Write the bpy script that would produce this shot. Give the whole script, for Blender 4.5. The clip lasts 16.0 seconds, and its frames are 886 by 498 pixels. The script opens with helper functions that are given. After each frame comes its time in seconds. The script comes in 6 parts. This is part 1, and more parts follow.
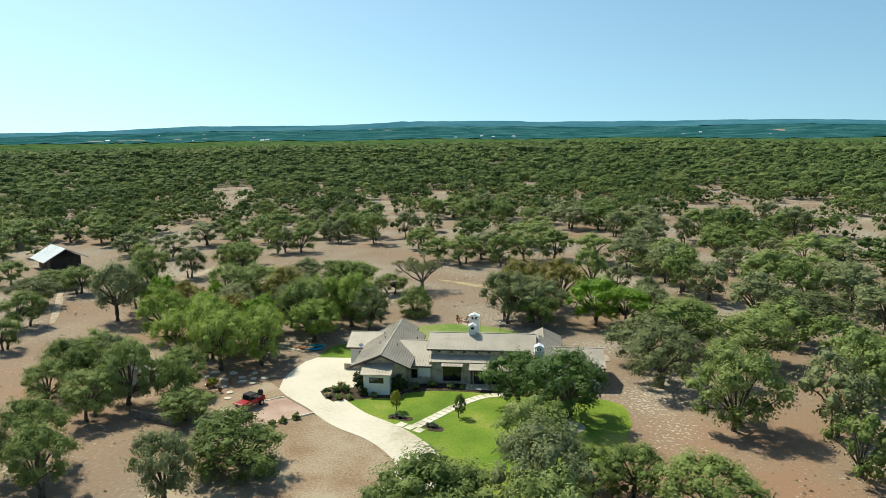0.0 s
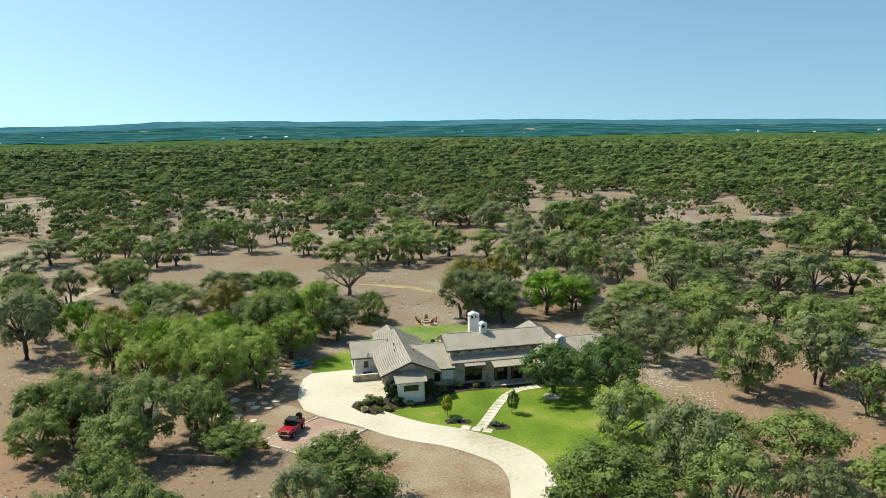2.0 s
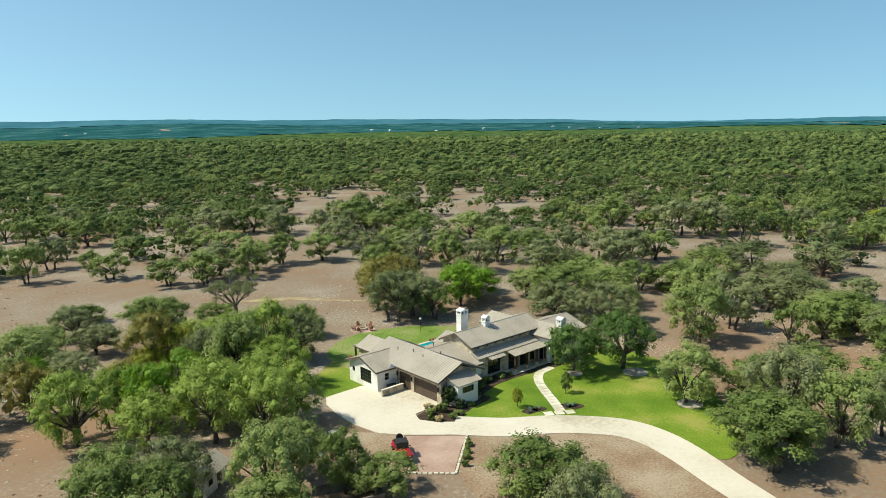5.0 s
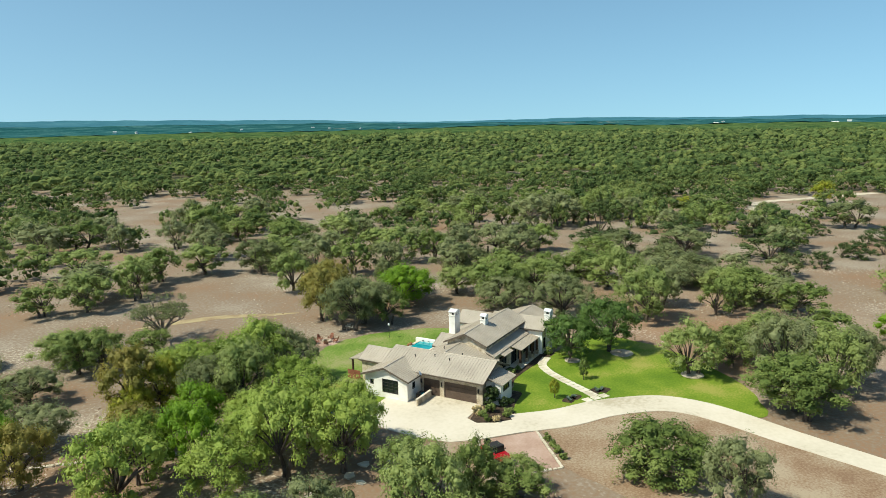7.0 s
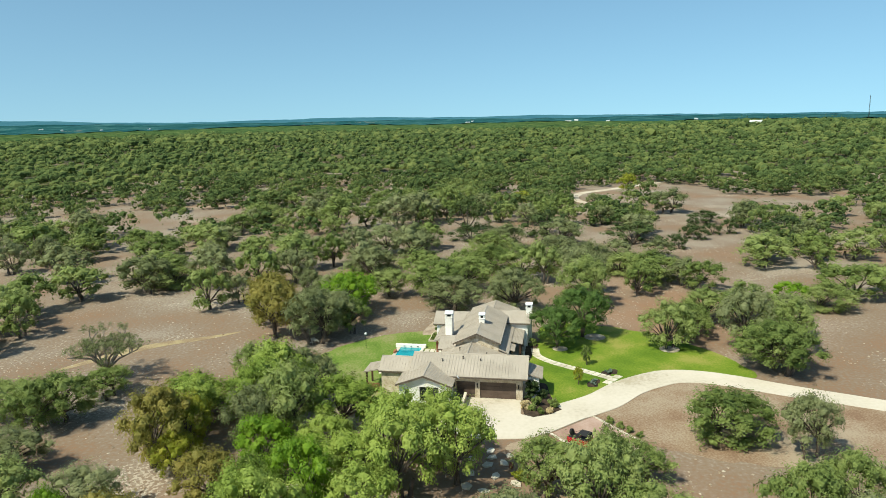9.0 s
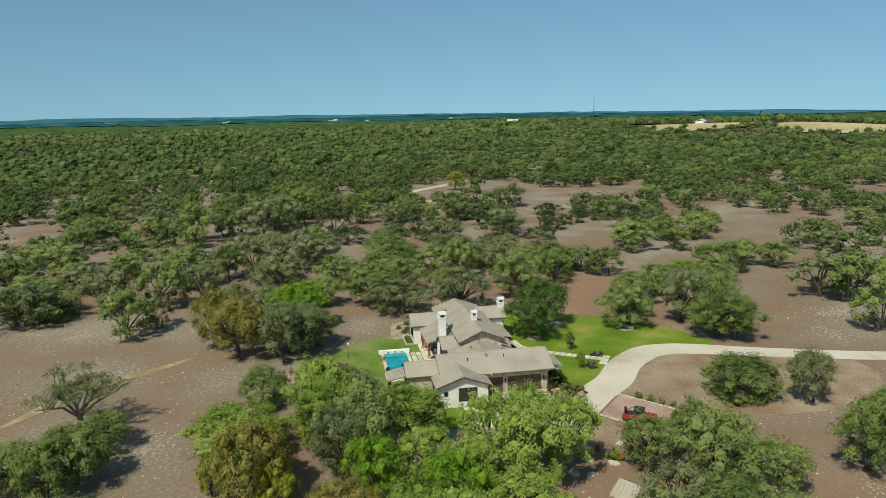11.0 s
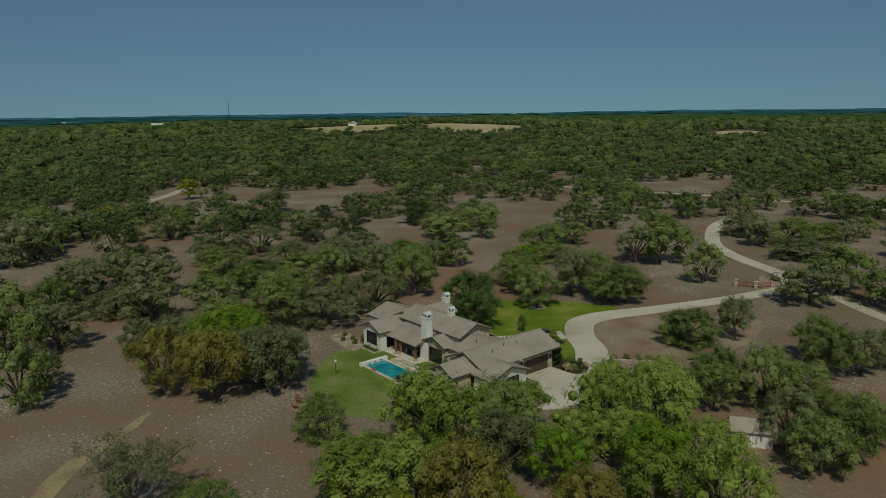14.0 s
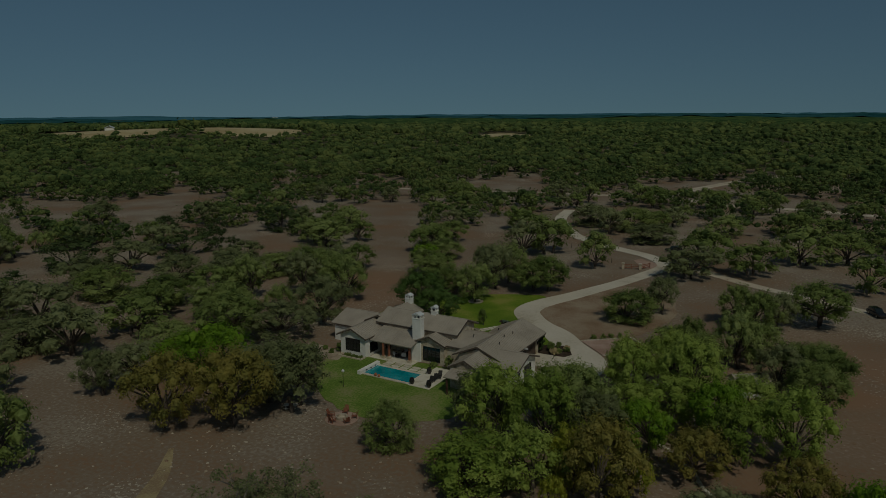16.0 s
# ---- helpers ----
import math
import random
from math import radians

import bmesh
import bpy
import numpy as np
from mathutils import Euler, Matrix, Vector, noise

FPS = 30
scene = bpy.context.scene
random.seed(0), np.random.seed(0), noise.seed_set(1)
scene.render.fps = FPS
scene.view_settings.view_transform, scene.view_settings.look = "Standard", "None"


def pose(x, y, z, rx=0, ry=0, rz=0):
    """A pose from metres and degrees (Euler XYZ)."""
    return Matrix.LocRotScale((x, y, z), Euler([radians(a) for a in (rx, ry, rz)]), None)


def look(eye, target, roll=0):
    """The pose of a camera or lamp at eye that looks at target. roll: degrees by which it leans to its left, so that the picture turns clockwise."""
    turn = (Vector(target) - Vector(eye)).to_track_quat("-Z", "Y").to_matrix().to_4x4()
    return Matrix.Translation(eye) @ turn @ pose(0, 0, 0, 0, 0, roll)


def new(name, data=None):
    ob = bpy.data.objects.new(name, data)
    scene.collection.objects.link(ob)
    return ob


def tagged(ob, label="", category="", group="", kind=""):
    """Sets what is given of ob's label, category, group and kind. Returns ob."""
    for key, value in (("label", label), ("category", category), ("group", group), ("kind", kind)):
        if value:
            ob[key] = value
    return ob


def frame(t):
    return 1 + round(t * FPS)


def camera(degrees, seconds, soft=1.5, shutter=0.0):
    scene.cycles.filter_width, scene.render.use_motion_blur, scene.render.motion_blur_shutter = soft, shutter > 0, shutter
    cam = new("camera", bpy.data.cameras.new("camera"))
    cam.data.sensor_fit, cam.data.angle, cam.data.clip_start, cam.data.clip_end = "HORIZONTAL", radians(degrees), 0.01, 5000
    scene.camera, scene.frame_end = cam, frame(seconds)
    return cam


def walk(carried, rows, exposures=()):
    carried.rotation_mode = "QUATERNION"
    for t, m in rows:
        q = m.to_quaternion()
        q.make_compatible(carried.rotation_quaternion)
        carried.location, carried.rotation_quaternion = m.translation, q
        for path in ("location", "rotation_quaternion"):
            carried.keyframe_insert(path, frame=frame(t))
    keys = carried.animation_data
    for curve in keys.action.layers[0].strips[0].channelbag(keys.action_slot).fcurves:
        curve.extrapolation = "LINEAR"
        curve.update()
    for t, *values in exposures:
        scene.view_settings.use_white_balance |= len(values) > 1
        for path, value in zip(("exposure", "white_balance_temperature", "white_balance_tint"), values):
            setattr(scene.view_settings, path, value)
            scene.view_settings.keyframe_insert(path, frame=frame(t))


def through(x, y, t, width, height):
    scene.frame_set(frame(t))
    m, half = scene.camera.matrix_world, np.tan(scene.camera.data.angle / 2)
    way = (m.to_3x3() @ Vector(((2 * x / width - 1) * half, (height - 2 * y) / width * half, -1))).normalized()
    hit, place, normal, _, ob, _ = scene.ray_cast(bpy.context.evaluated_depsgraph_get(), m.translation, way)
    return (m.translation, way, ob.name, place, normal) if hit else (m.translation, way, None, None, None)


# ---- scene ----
# ---- camera ----
cam = camera(64.1, 16.0, 0.75)
PATH = [
    (0.0, 7.70, -106.47, 38.16, 6.23, -9.75, 0.58),
    (0.5, -1.17, -106.95, 38.33, 1.58, -9.77, 0.65),
    (1.0, -10.28, -106.81, 38.50, -3.10, -9.82, 0.71),
    (1.5, -19.47, -105.97, 38.66, -7.80, -9.89, 0.76),
    (2.0, -28.60, -104.39, 38.80, -12.53, -9.97, 0.81),
    (2.5, -37.57, -102.03, 38.92, -17.29, -10.04, 0.85),
    (3.0, -46.28, -98.89, 39.02, -22.08, -10.12, 0.89),
    (3.5, -54.65, -94.98, 39.10, -26.90, -10.19, 0.92),
    (4.0, -62.61, -90.31, 39.17, -31.74, -10.26, 0.95),
    (4.5, -70.12, -84.93, 39.24, -36.60, -10.33, 0.98),
    (5.0, -77.13, -78.88, 39.32, -41.47, -10.39, 1.00),
    (5.5, -83.61, -72.20, 39.41, -46.36, -10.45, 1.01),
    (6.0, -89.51, -64.96, 39.53, -51.24, -10.52, 1.02),
    (6.5, -94.81, -57.22, 39.67, -56.13, -10.59, 1.03),
    (7.0, -99.49, -49.04, 39.84, -61.02, -10.66, 1.04),
    (7.5, -103.51, -40.50, 40.03, -65.91, -10.74, 1.05),
    (8.0, -106.86, -31.65, 40.26, -70.80, -10.82, 1.05),
    (8.5, -109.50, -22.57, 40.51, -75.68, -10.91, 1.05),
    (9.0, -111.43, -13.33, 40.77, -80.56, -11.00, 1.05),
    (9.5, -112.62, -3.99, 41.04, -85.45, -11.09, 1.05),
    (10.0, -113.05, 5.39, 41.30, -90.34, -11.19, 1.05),
    (10.5, -112.71, 14.73, 41.55, -95.23, -11.28, 1.05),
    (11.0, -111.59, 23.99, 41.78, -100.14, -11.36, 1.04),
    (11.5, -109.67, 33.11, 41.96, -105.05, -11.44, 1.03),
    (12.0, -106.97, 42.03, 42.11, -109.98, -11.50, 1.01),
    (12.5, -103.49, 50.70, 42.20, -114.92, -11.55, 0.99),
    (13.0, -99.26, 59.08, 42.23, -119.88, -11.58, 0.96),
    (13.5, -94.31, 67.11, 42.23, -124.84, -11.59, 0.92),
    (14.0, -88.69, 74.75, 42.18, -129.80, -11.58, 0.86),
    (14.5, -82.49, 81.95, 42.12, -134.76, -11.56, 0.79),
    (15.0, -75.79, 88.66, 42.08, -139.68, -11.53, 0.70),
    (15.5, -68.73, 94.83, 42.10, -144.56, -11.50, 0.59),
    (16.0, -61.44, 100.41, 42.24, -149.36, -11.48, 0.45),
]
walk(cam, [(t, pose(x, y, z, 90 + p, r, w)) for t, x, y, z, w, p, r in PATH],
     exposures=[(t, 0.4 + v, 7000, -1) for t, v in ((0.0, 0.0), (9.5, 0.0), (10.25, -0.26), (11.0, -0.53), (12.0, -0.9), (13.0, -1.28), (14.0, -1.73), (15.0, -2.2), (16.0, -2.82))])

# ---- world and sun ----
SUN_AZ, SUN_EL = 140.0, 52.0
world = bpy.data.worlds.new("sky")
scene.world = world
world.use_nodes = True
wn = world.node_tree.nodes
sky = wn.new("ShaderNodeTexSky")
sky.sky_type = "NISHITA"
sky.sun_disc = False
sky.air_density, sky.dust_density, sky.ozone_density, sky.altitude = 0.6, 1.4, 4.0, 300.0
sky.sun_elevation = radians(SUN_EL)
sky.sun_rotation = radians(90 - SUN_AZ)
wn["Background"].inputs[1].default_value = 0.147
tint = wn.new("ShaderNodeMix")
tint.data_type, tint.blend_type = "RGBA", "MULTIPLY"
tint.inputs[0].default_value = 1.0
tint.inputs[7].default_value = (0.9, 1.03, 0.93, 1)
world.node_tree.links.new(sky.outputs[0], tint.inputs[6])
# clear dry air: the pale haze band lies below the hills
heading = wn.new("ShaderNodeTexCoord")
lift = wn.new("ShaderNodeVectorMath")
lift.operation = "MULTIPLY_ADD"
lift.inputs[1].default_value, lift.inputs[2].default_value = (1, 1, 0.65), (0, 0, 0.09)
unit = wn.new("ShaderNodeVectorMath")
unit.operation = "NORMALIZE"
world.node_tree.links.new(heading.outputs["Generated"], lift.inputs[0])
world.node_tree.links.new(lift.outputs[0], unit.inputs[0])
world.node_tree.links.new(unit.outputs[0], sky.inputs[0])
world.node_tree.links.new(tint.outputs[2], wn["Background"].inputs[0])
sun = new("sun", bpy.data.lights.new("sun", "SUN"))
sun.data.energy, sun.data.angle, sun.data.color = 4.2, radians(0.5), (1, 0.94, 0.84)
sun.matrix_world = look((math.cos(radians(SUN_AZ)) * math.cos(radians(SUN_EL)) * 100, math.sin(radians(SUN_AZ)) * math.cos(radians(SUN_EL)) * 100, math.sin(radians(SUN_EL)) * 100), (0, 0, 0))
# ---- materials ----
def mat(name, stops, scale=1.0, rough=0.8, bump=0.0, metal=0.0, fine=8.0, per="", coord="Object", spec=0.3, amount=0.35, through=0.0):
    """A noise-mottled surface. stops: colours from low to high noise; per: 'object' or 'island' adds a tint of its own."""
    m = bpy.data.materials.new(name)
    m.use_nodes = True
    n, l = m.node_tree.nodes, m.node_tree.links
    b = n["Principled BSDF"]
    b.inputs["Roughness"].default_value = rough
    b.inputs["Metallic"].default_value = metal
    b.inputs["Specular IOR Level"].default_value = spec
    tc = n.new("ShaderNodeTexCoord")
    big = n.new("ShaderNodeTexNoise")
    big.inputs["Scale"].default_value = scale
    big.inputs["Detail"].default_value = 6
    small = n.new("ShaderNodeTexNoise")
    small.inputs["Scale"].default_value = scale * fine
    small.inputs["Detail"].default_value = 4
    src = tc.outputs[coord]
    l.new(src, big.inputs["Vector"])
    l.new(src, small.inputs["Vector"])
    mix = n.new("ShaderNodeMath")
    mix.operation = "MULTIPLY_ADD"
    l.new(small.outputs[0], mix.inputs[0])
    mix.inputs[1].default_value = amount
    l.new(big.outputs[0], mix.inputs[2])
    value = mix.outputs[0]
    if per:
        info = n.new("ShaderNodeObjectInfo" if per == "object" else "ShaderNodeNewGeometry")
        add = n.new("ShaderNodeMath")
        add.operation = "MULTIPLY_ADD"
        l.new(info.outputs["Random" if per == "object" else "Random Per Island"], add.inputs[0])
        add.inputs[1].default_value = 0.3
        l.new(value, add.inputs[2])
        sub = n.new("ShaderNodeMath")
        sub.operation = "SUBTRACT"
        l.new(add.outputs[0], sub.inputs[0])
        sub.inputs[1].default_value = 0.15
        value = sub.outputs[0]
    ramp = n.new("ShaderNodeValToRGB")
    e = ramp.color_ramp.elements
    lo, hi = 0.36 + amount * 0.5 - 0.06, 0.64 + amount * 0.5 + 0.02
    while len(e) < len(stops):
        e.new(0.5)
    for i, c in enumerate(stops):
        e[i].position = lo + (hi - lo) * i / max(1, len(stops) - 1)
        e[i].color = (*c, 1)
    l.new(value, ramp.inputs[0])
    l.new(ramp.outputs[0], b.inputs["Base Color"])
    if through:
        thin = n.new("ShaderNodeBsdfTranslucent")
        l.new(ramp.outputs[0], thin.inputs["Color"])
        both = n.new("ShaderNodeMixShader")
        both.inputs[0].default_value = through
        l.new(b.outputs[0], both.inputs[1])
        l.new(thin.outputs[0], both.inputs[2])
        l.new(both.outputs[0], n["Material Output"].inputs["Surface"])
    if bump:
        bp = n.new("ShaderNodeBump")
        bp.inputs["Strength"].default_value = bump
        bp.inputs["Distance"].default_value = 0.05
        l.new(small.outputs[0], bp.inputs["Height"])
        l.new(bp.outputs[0], b.inputs["Normal"])
    return m


def glow_free_glass(name, colour, rough=0.05):
    m = bpy.data.materials.new(name)
    m.use_nodes = True
    b = m.node_tree.nodes["Principled BSDF"]
    b.inputs["Base Color"].default_value = (*colour, 1)
    b.inputs["Roughness"].default_value = rough
    b.inputs["Specular IOR Level"].default_value = 0.6
    return m


SOIL = mat("dry_soil", [(0.235, 0.142, 0.088), (0.215, 0.147, 0.1), (0.22, 0.165, 0.12), (0.235, 0.185, 0.142), (0.28, 0.235, 0.188)], 0.045, 0.95, 0.4, fine=40, amount=0.75)
def flecked(m, colour, spread, grain, share):
    """Pale broken stone showing through a ground, in drifts."""
    n, l = m.node_tree.nodes, m.node_tree.links
    b = n["Principled BSDF"]
    under = b.inputs["Base Color"].links[0].from_socket
    tc = n.new("ShaderNodeTexCoord")
    drift, chip = n.new("ShaderNodeTexNoise"), n.new("ShaderNodeTexNoise")
    drift.inputs["Scale"].default_value, drift.inputs["Detail"].default_value = spread, 5
    chip.inputs["Scale"].default_value, chip.inputs["Detail"].default_value = grain, 3
    l.new(tc.outputs["Object"], drift.inputs["Vector"])
    l.new(tc.outputs["Object"], chip.inputs["Vector"])
    both = n.new("ShaderNodeMath")
    both.operation = "MULTIPLY"
    l.new(drift.outputs[0], both.inputs[0])
    l.new(chip.outputs[0], both.inputs[1])
    ramp = n.new("ShaderNodeValToRGB")
    ramp.color_ramp.elements[0].position, ramp.color_ramp.elements[1].position = share, share + 0.025
    l.new(both.outputs[0], ramp.inputs[0])
    mix = n.new("ShaderNodeMix")
    mix.data_type = "RGBA"
    l.new(ramp.outputs[0], mix.inputs[0])
    l.new(under, mix.inputs[6])
    mix.inputs[7].default_value = (*colour, 1)
    l.new(mix.outputs[2], b.inputs["Base Color"])


def reddened(m, colour, spots):
    """Rust-red earth in broad drifts round the given places (x, y, reach)."""
    n, l = m.node_tree.nodes, m.node_tree.links
    b = n["Principled BSDF"]
    under = b.inputs["Base Color"].links[0].from_socket
    tc = n.new("ShaderNodeTexCoord")
    drift = n.new("ShaderNodeTexNoise")
    drift.inputs["Scale"].default_value, drift.inputs["Detail"].default_value = 0.09, 6
    l.new(tc.outputs["Object"], drift.inputs["Vector"])
    total = None
    for x, y, reach in spots:
        far = n.new("ShaderNodeVectorMath")
        far.operation = "DISTANCE"
        far.inputs[1].default_value = (x, y, 0)
        l.new(tc.outputs["Object"], far.inputs[0])
        fall = n.new("ShaderNodeMapRange")
        fall.interpolation_type = "SMOOTHSTEP"
        for k, v in ((1, 0.0), (2, reach), (3, 1.0), (4, 0.0)):
            fall.inputs[k].default_value = v
        l.new(far.outputs["Value"], fall.inputs[0])
        if total is None:
            total = fall.outputs[0]
        else:
            top = n.new("ShaderNodeMath")
            top.operation = "MAXIMUM"
            l.new(total, top.inputs[0])
            l.new(fall.outputs[0], top.inputs[1])
            total = top.outputs[0]
    ramp = n.new("ShaderNodeValToRGB")
    ramp.color_ramp.elements[0].position, ramp.color_ramp.elements[1].position = 0.3, 0.55
    l.new(drift.outputs[0], ramp.inputs[0])
    both = n.new("ShaderNodeMath")
    both.operation = "MULTIPLY"
    l.new(total, both.inputs[0])
    l.new(ramp.outputs[0], both.inputs[1])
    mix = n.new("ShaderNodeMix")
    mix.data_type = "RGBA"
    l.new(both.outputs[0], mix.inputs[0])
    l.new(under, mix.inputs[6])
    mix.inputs[7].default_value = (*colour, 1)
    l.new(mix.outputs[2], b.inputs["Base Color"])


reddened(SOIL, (0.255, 0.153, 0.096), [(36, -34, 44), (-64, -18, 42), (-64, 26, 28)])
flecked(SOIL, (0.42, 0.365, 0.3), 0.05, 2.2, 0.345)
# understory brown and green, darkened to include shade under the crowns
FLOORWOOD = mat("shade_dark_forest_floor", [(0.04, 0.042, 0.02), (0.08, 0.075, 0.036), (0.17, 0.13, 0.08)], 0.03, 0.95, fine=9, amount=0.5)
DRYGRASS = mat("dry_grass", [(0.2, 0.125, 0.08), (0.245, 0.165, 0.108), (0.275, 0.2, 0.138), (0.31, 0.24, 0.172), (0.34, 0.275, 0.2)], 0.16, 0.95, 0.5, fine=22, amount=0.7)
STRAW = mat("straw_meadow", [(0.36, 0.28, 0.14), (0.45, 0.36, 0.2), (0.5, 0.42, 0.26)], 0.01, 0.95, fine=9)
DRYSTRIP = mat("thin_straw", [(0.25, 0.175, 0.105), (0.28, 0.21, 0.13), (0.34, 0.27, 0.15), (0.38, 0.31, 0.18)], 0.3, 0.95, 0.4, fine=12, amount=0.6)
LAWN = mat("mown_lawn", [(0.0731, 0.1376, 0.008), (0.1084, 0.1806, 0.012), (0.1531, 0.2193, 0.02), (0.258, 0.258, 0.06)], 0.11, 0.9, 0.5, fine=30, amount=0.4)
REARLAWN = mat("dull_lawn", [(0.0782, 0.1323, 0.0176), (0.1058, 0.1782, 0.024), (0.138, 0.2127, 0.036), (0.2024, 0.23, 0.072), (0.2484, 0.2415, 0.112)], 0.13, 0.9, 0.5, fine=24, amount=0.6)
MULCH = mat("mulch", [(0.02, 0.013, 0.009), (0.045, 0.03, 0.02), (0.08, 0.055, 0.04)], 1.4, 0.95, 0.6, fine=9)
CONCRETE = mat("pale_concrete", [(0.414, 0.36, 0.276), (0.54, 0.486, 0.4048), (0.585, 0.531, 0.4508), (0.612, 0.558, 0.4876)], 0.09, 0.85, 0.1, fine=20)
PAVER = mat("red_pavers", [(0.3, 0.19, 0.15), (0.38, 0.26, 0.21), (0.44, 0.32, 0.27)], 0.25, 0.85, 0.2, fine=14)
TRACK = mat("caliche_track", [(0.4, 0.33, 0.25), (0.5, 0.43, 0.34), (0.56, 0.5, 0.42)], 0.12, 0.95, fine=12)
GRAVEL = mat("tan_gravel", [(0.26, 0.2, 0.145), (0.35, 0.28, 0.21), (0.43, 0.36, 0.28)], 0.6, 0.95, 0.5, fine=12, amount=0.6)
SLAB = mat("limestone_slab", [(0.46, 0.41, 0.32), (0.58, 0.53, 0.44), (0.66, 0.62, 0.54)], 0.7, 0.85, 0.2, per="object")
ROCK = mat("limestone_rock", [(0.27, 0.22, 0.1634), (0.405, 0.3432, 0.2666), (0.504, 0.4488, 0.3698)], 0.5, 0.9, 0.4, per="island")
ROOF = mat("taupe_metal_roof", [(0.342, 0.3008, 0.2544), (0.399, 0.3525, 0.2976), (0.437, 0.3854, 0.3312)], 0.35, 0.5, fine=12, metal=0.1, spec=0.4)
STUCCO = mat("white_stucco", [(0.68, 0.66, 0.62), (0.77, 0.76, 0.73), (0.82, 0.81, 0.79)], 0.6, 0.85, 0.15, fine=14)
STONE = mat("tan_limestone", [(0.28, 0.23, 0.165), (0.42, 0.35, 0.26), (0.52, 0.45, 0.35), (0.58, 0.52, 0.43)], 1.1, 0.9, 0.4, fine=5, amount=0.5)
TIMBER = mat("dark_timber", [(0.04, 0.022, 0.014), (0.075, 0.04, 0.025), (0.11, 0.06, 0.04)], 1.2, 0.7, 0.3)
DOORBROWN = mat("brown_door_paint", [(0.07, 0.048, 0.038), (0.095, 0.066, 0.052), (0.11, 0.08, 0.064)], 0.8, 0.55)
FASCIA = mat("brown_fascia", [(0.09, 0.07, 0.055), (0.13, 0.105, 0.085)], 0.8, 0.7)
DARK = mat("dark_metal", [(0.015, 0.014, 0.013), (0.035, 0.032, 0.03)], 1.0, 0.5)
INSIDE = mat("dim_room", [(0.16, 0.14, 0.12), (0.22, 0.2, 0.17)], 0.8, 0.9)
GLASS = glow_free_glass("window_glass", (0.012, 0.018, 0.02))
WATER = mat("pool_water", [(0.0, 0.2, 0.25), (0.005, 0.27, 0.32), (0.02, 0.34, 0.38)], 0.5, 0.06, 0.05, fine=6, spec=0.5)
BARK = mat("oak_bark", [(0.045, 0.035, 0.028), (0.09, 0.072, 0.058), (0.15, 0.125, 0.105)], 1.4, 0.95, 0.6)
GREYBARK = mat("bare_bark", [(0.1, 0.088, 0.074), (0.17, 0.15, 0.13), (0.23, 0.21, 0.18)], 1.4, 0.95, 0.5)
LEAF = mat("oak_leaves", [(0.118, 0.1672, 0.044), (0.1735, 0.2294, 0.0635), (0.2301, 0.2881, 0.0879), (0.2867, 0.339, 0.1197)], 0.3, 0.65, fine=7, per="object", amount=0.5, spec=0.2, through=0.35)
LEAFGREY = mat("grey_oak_leaves", [(0.144, 0.1695, 0.0708), (0.204, 0.2316, 0.1038), (0.264, 0.2881, 0.1416)], 0.3, 0.65, fine=7, per="object", amount=0.5, spec=0.2, through=0.35)
LEAFLIME = mat("lime_leaves", [(0.1035, 0.209, 0.011), (0.1552, 0.2805, 0.0176), (0.2127, 0.341, 0.0286)], 0.35, 0.6, fine=7, amount=0.5, through=0.35)
LEAFFRESH = mat("fresh_oak_leaves", [(0.1506, 0.2214, 0.0378), (0.2072, 0.289, 0.0533), (0.2699, 0.3565, 0.0734), (0.339, 0.4182, 0.1001)], 0.3, 0.65, fine=7, per="object", amount=0.5, spec=0.2, through=0.35)
LEAFGREEN = mat("rich_green_leaves", [(0.057, 0.112, 0.0225), (0.0855, 0.152, 0.0306), (0.1235, 0.192, 0.045)], 0.35, 0.6, fine=7, amount=0.5, through=0.35)
LEAFOLIVE = mat("olive_brown_leaves", [(0.165, 0.168, 0.035), (0.242, 0.2184, 0.05), (0.319, 0.2678, 0.068)], 0.35, 0.6, fine=7, amount=0.5, through=0.35)
LEAFYELLOW = mat("yellow_green_leaves", [(0.18, 0.22, 0.02), (0.27, 0.3, 0.03), (0.36, 0.35, 0.05)], 0.35, 0.6, fine=7, amount=0.5, through=0.35)
CEDAR = mat("cedar_leaves", [(0.045, 0.075, 0.022), (0.07, 0.105, 0.032), (0.095, 0.13, 0.04)], 0.5, 0.65, fine=6, per="object", amount=0.5, through=0.35)
AGAVE = mat("agave_leaves", [(0.1, 0.15, 0.12), (0.18, 0.24, 0.19)], 2.0, 0.6)
WOODS = mat("woodland_leaves", [(0.0611, 0.0987, 0.0342), (0.0961, 0.1416, 0.0482), (0.1353, 0.1846, 0.0623), (0.1921, 0.2318, 0.0753)], 0.045, 0.8, fine=9, per="island", amount=0.5, spec=0.1, through=0.35)
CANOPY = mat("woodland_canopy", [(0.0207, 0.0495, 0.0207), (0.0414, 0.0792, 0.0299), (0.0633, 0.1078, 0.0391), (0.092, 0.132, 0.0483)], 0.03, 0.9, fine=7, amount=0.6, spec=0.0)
# distance haze over the hills is put into this blue-green
HAZED_HILLS = mat("haze_tinted_hills", [(0.01, 0.055, 0.06), (0.016, 0.072, 0.08), (0.024, 0.09, 0.1), (0.05, 0.13, 0.132)], 0.006, 0.9, fine=12, amount=0.6, spec=0.0)
# pale blue carries the thicker haze in front of the last ridge
HAZED_RIDGE = mat("haze_blue_ridge", [(0.035, 0.12, 0.17), (0.045, 0.14, 0.19), (0.06, 0.165, 0.215)], 0.003, 0.9, fine=9, amount=0.5, spec=0.0)
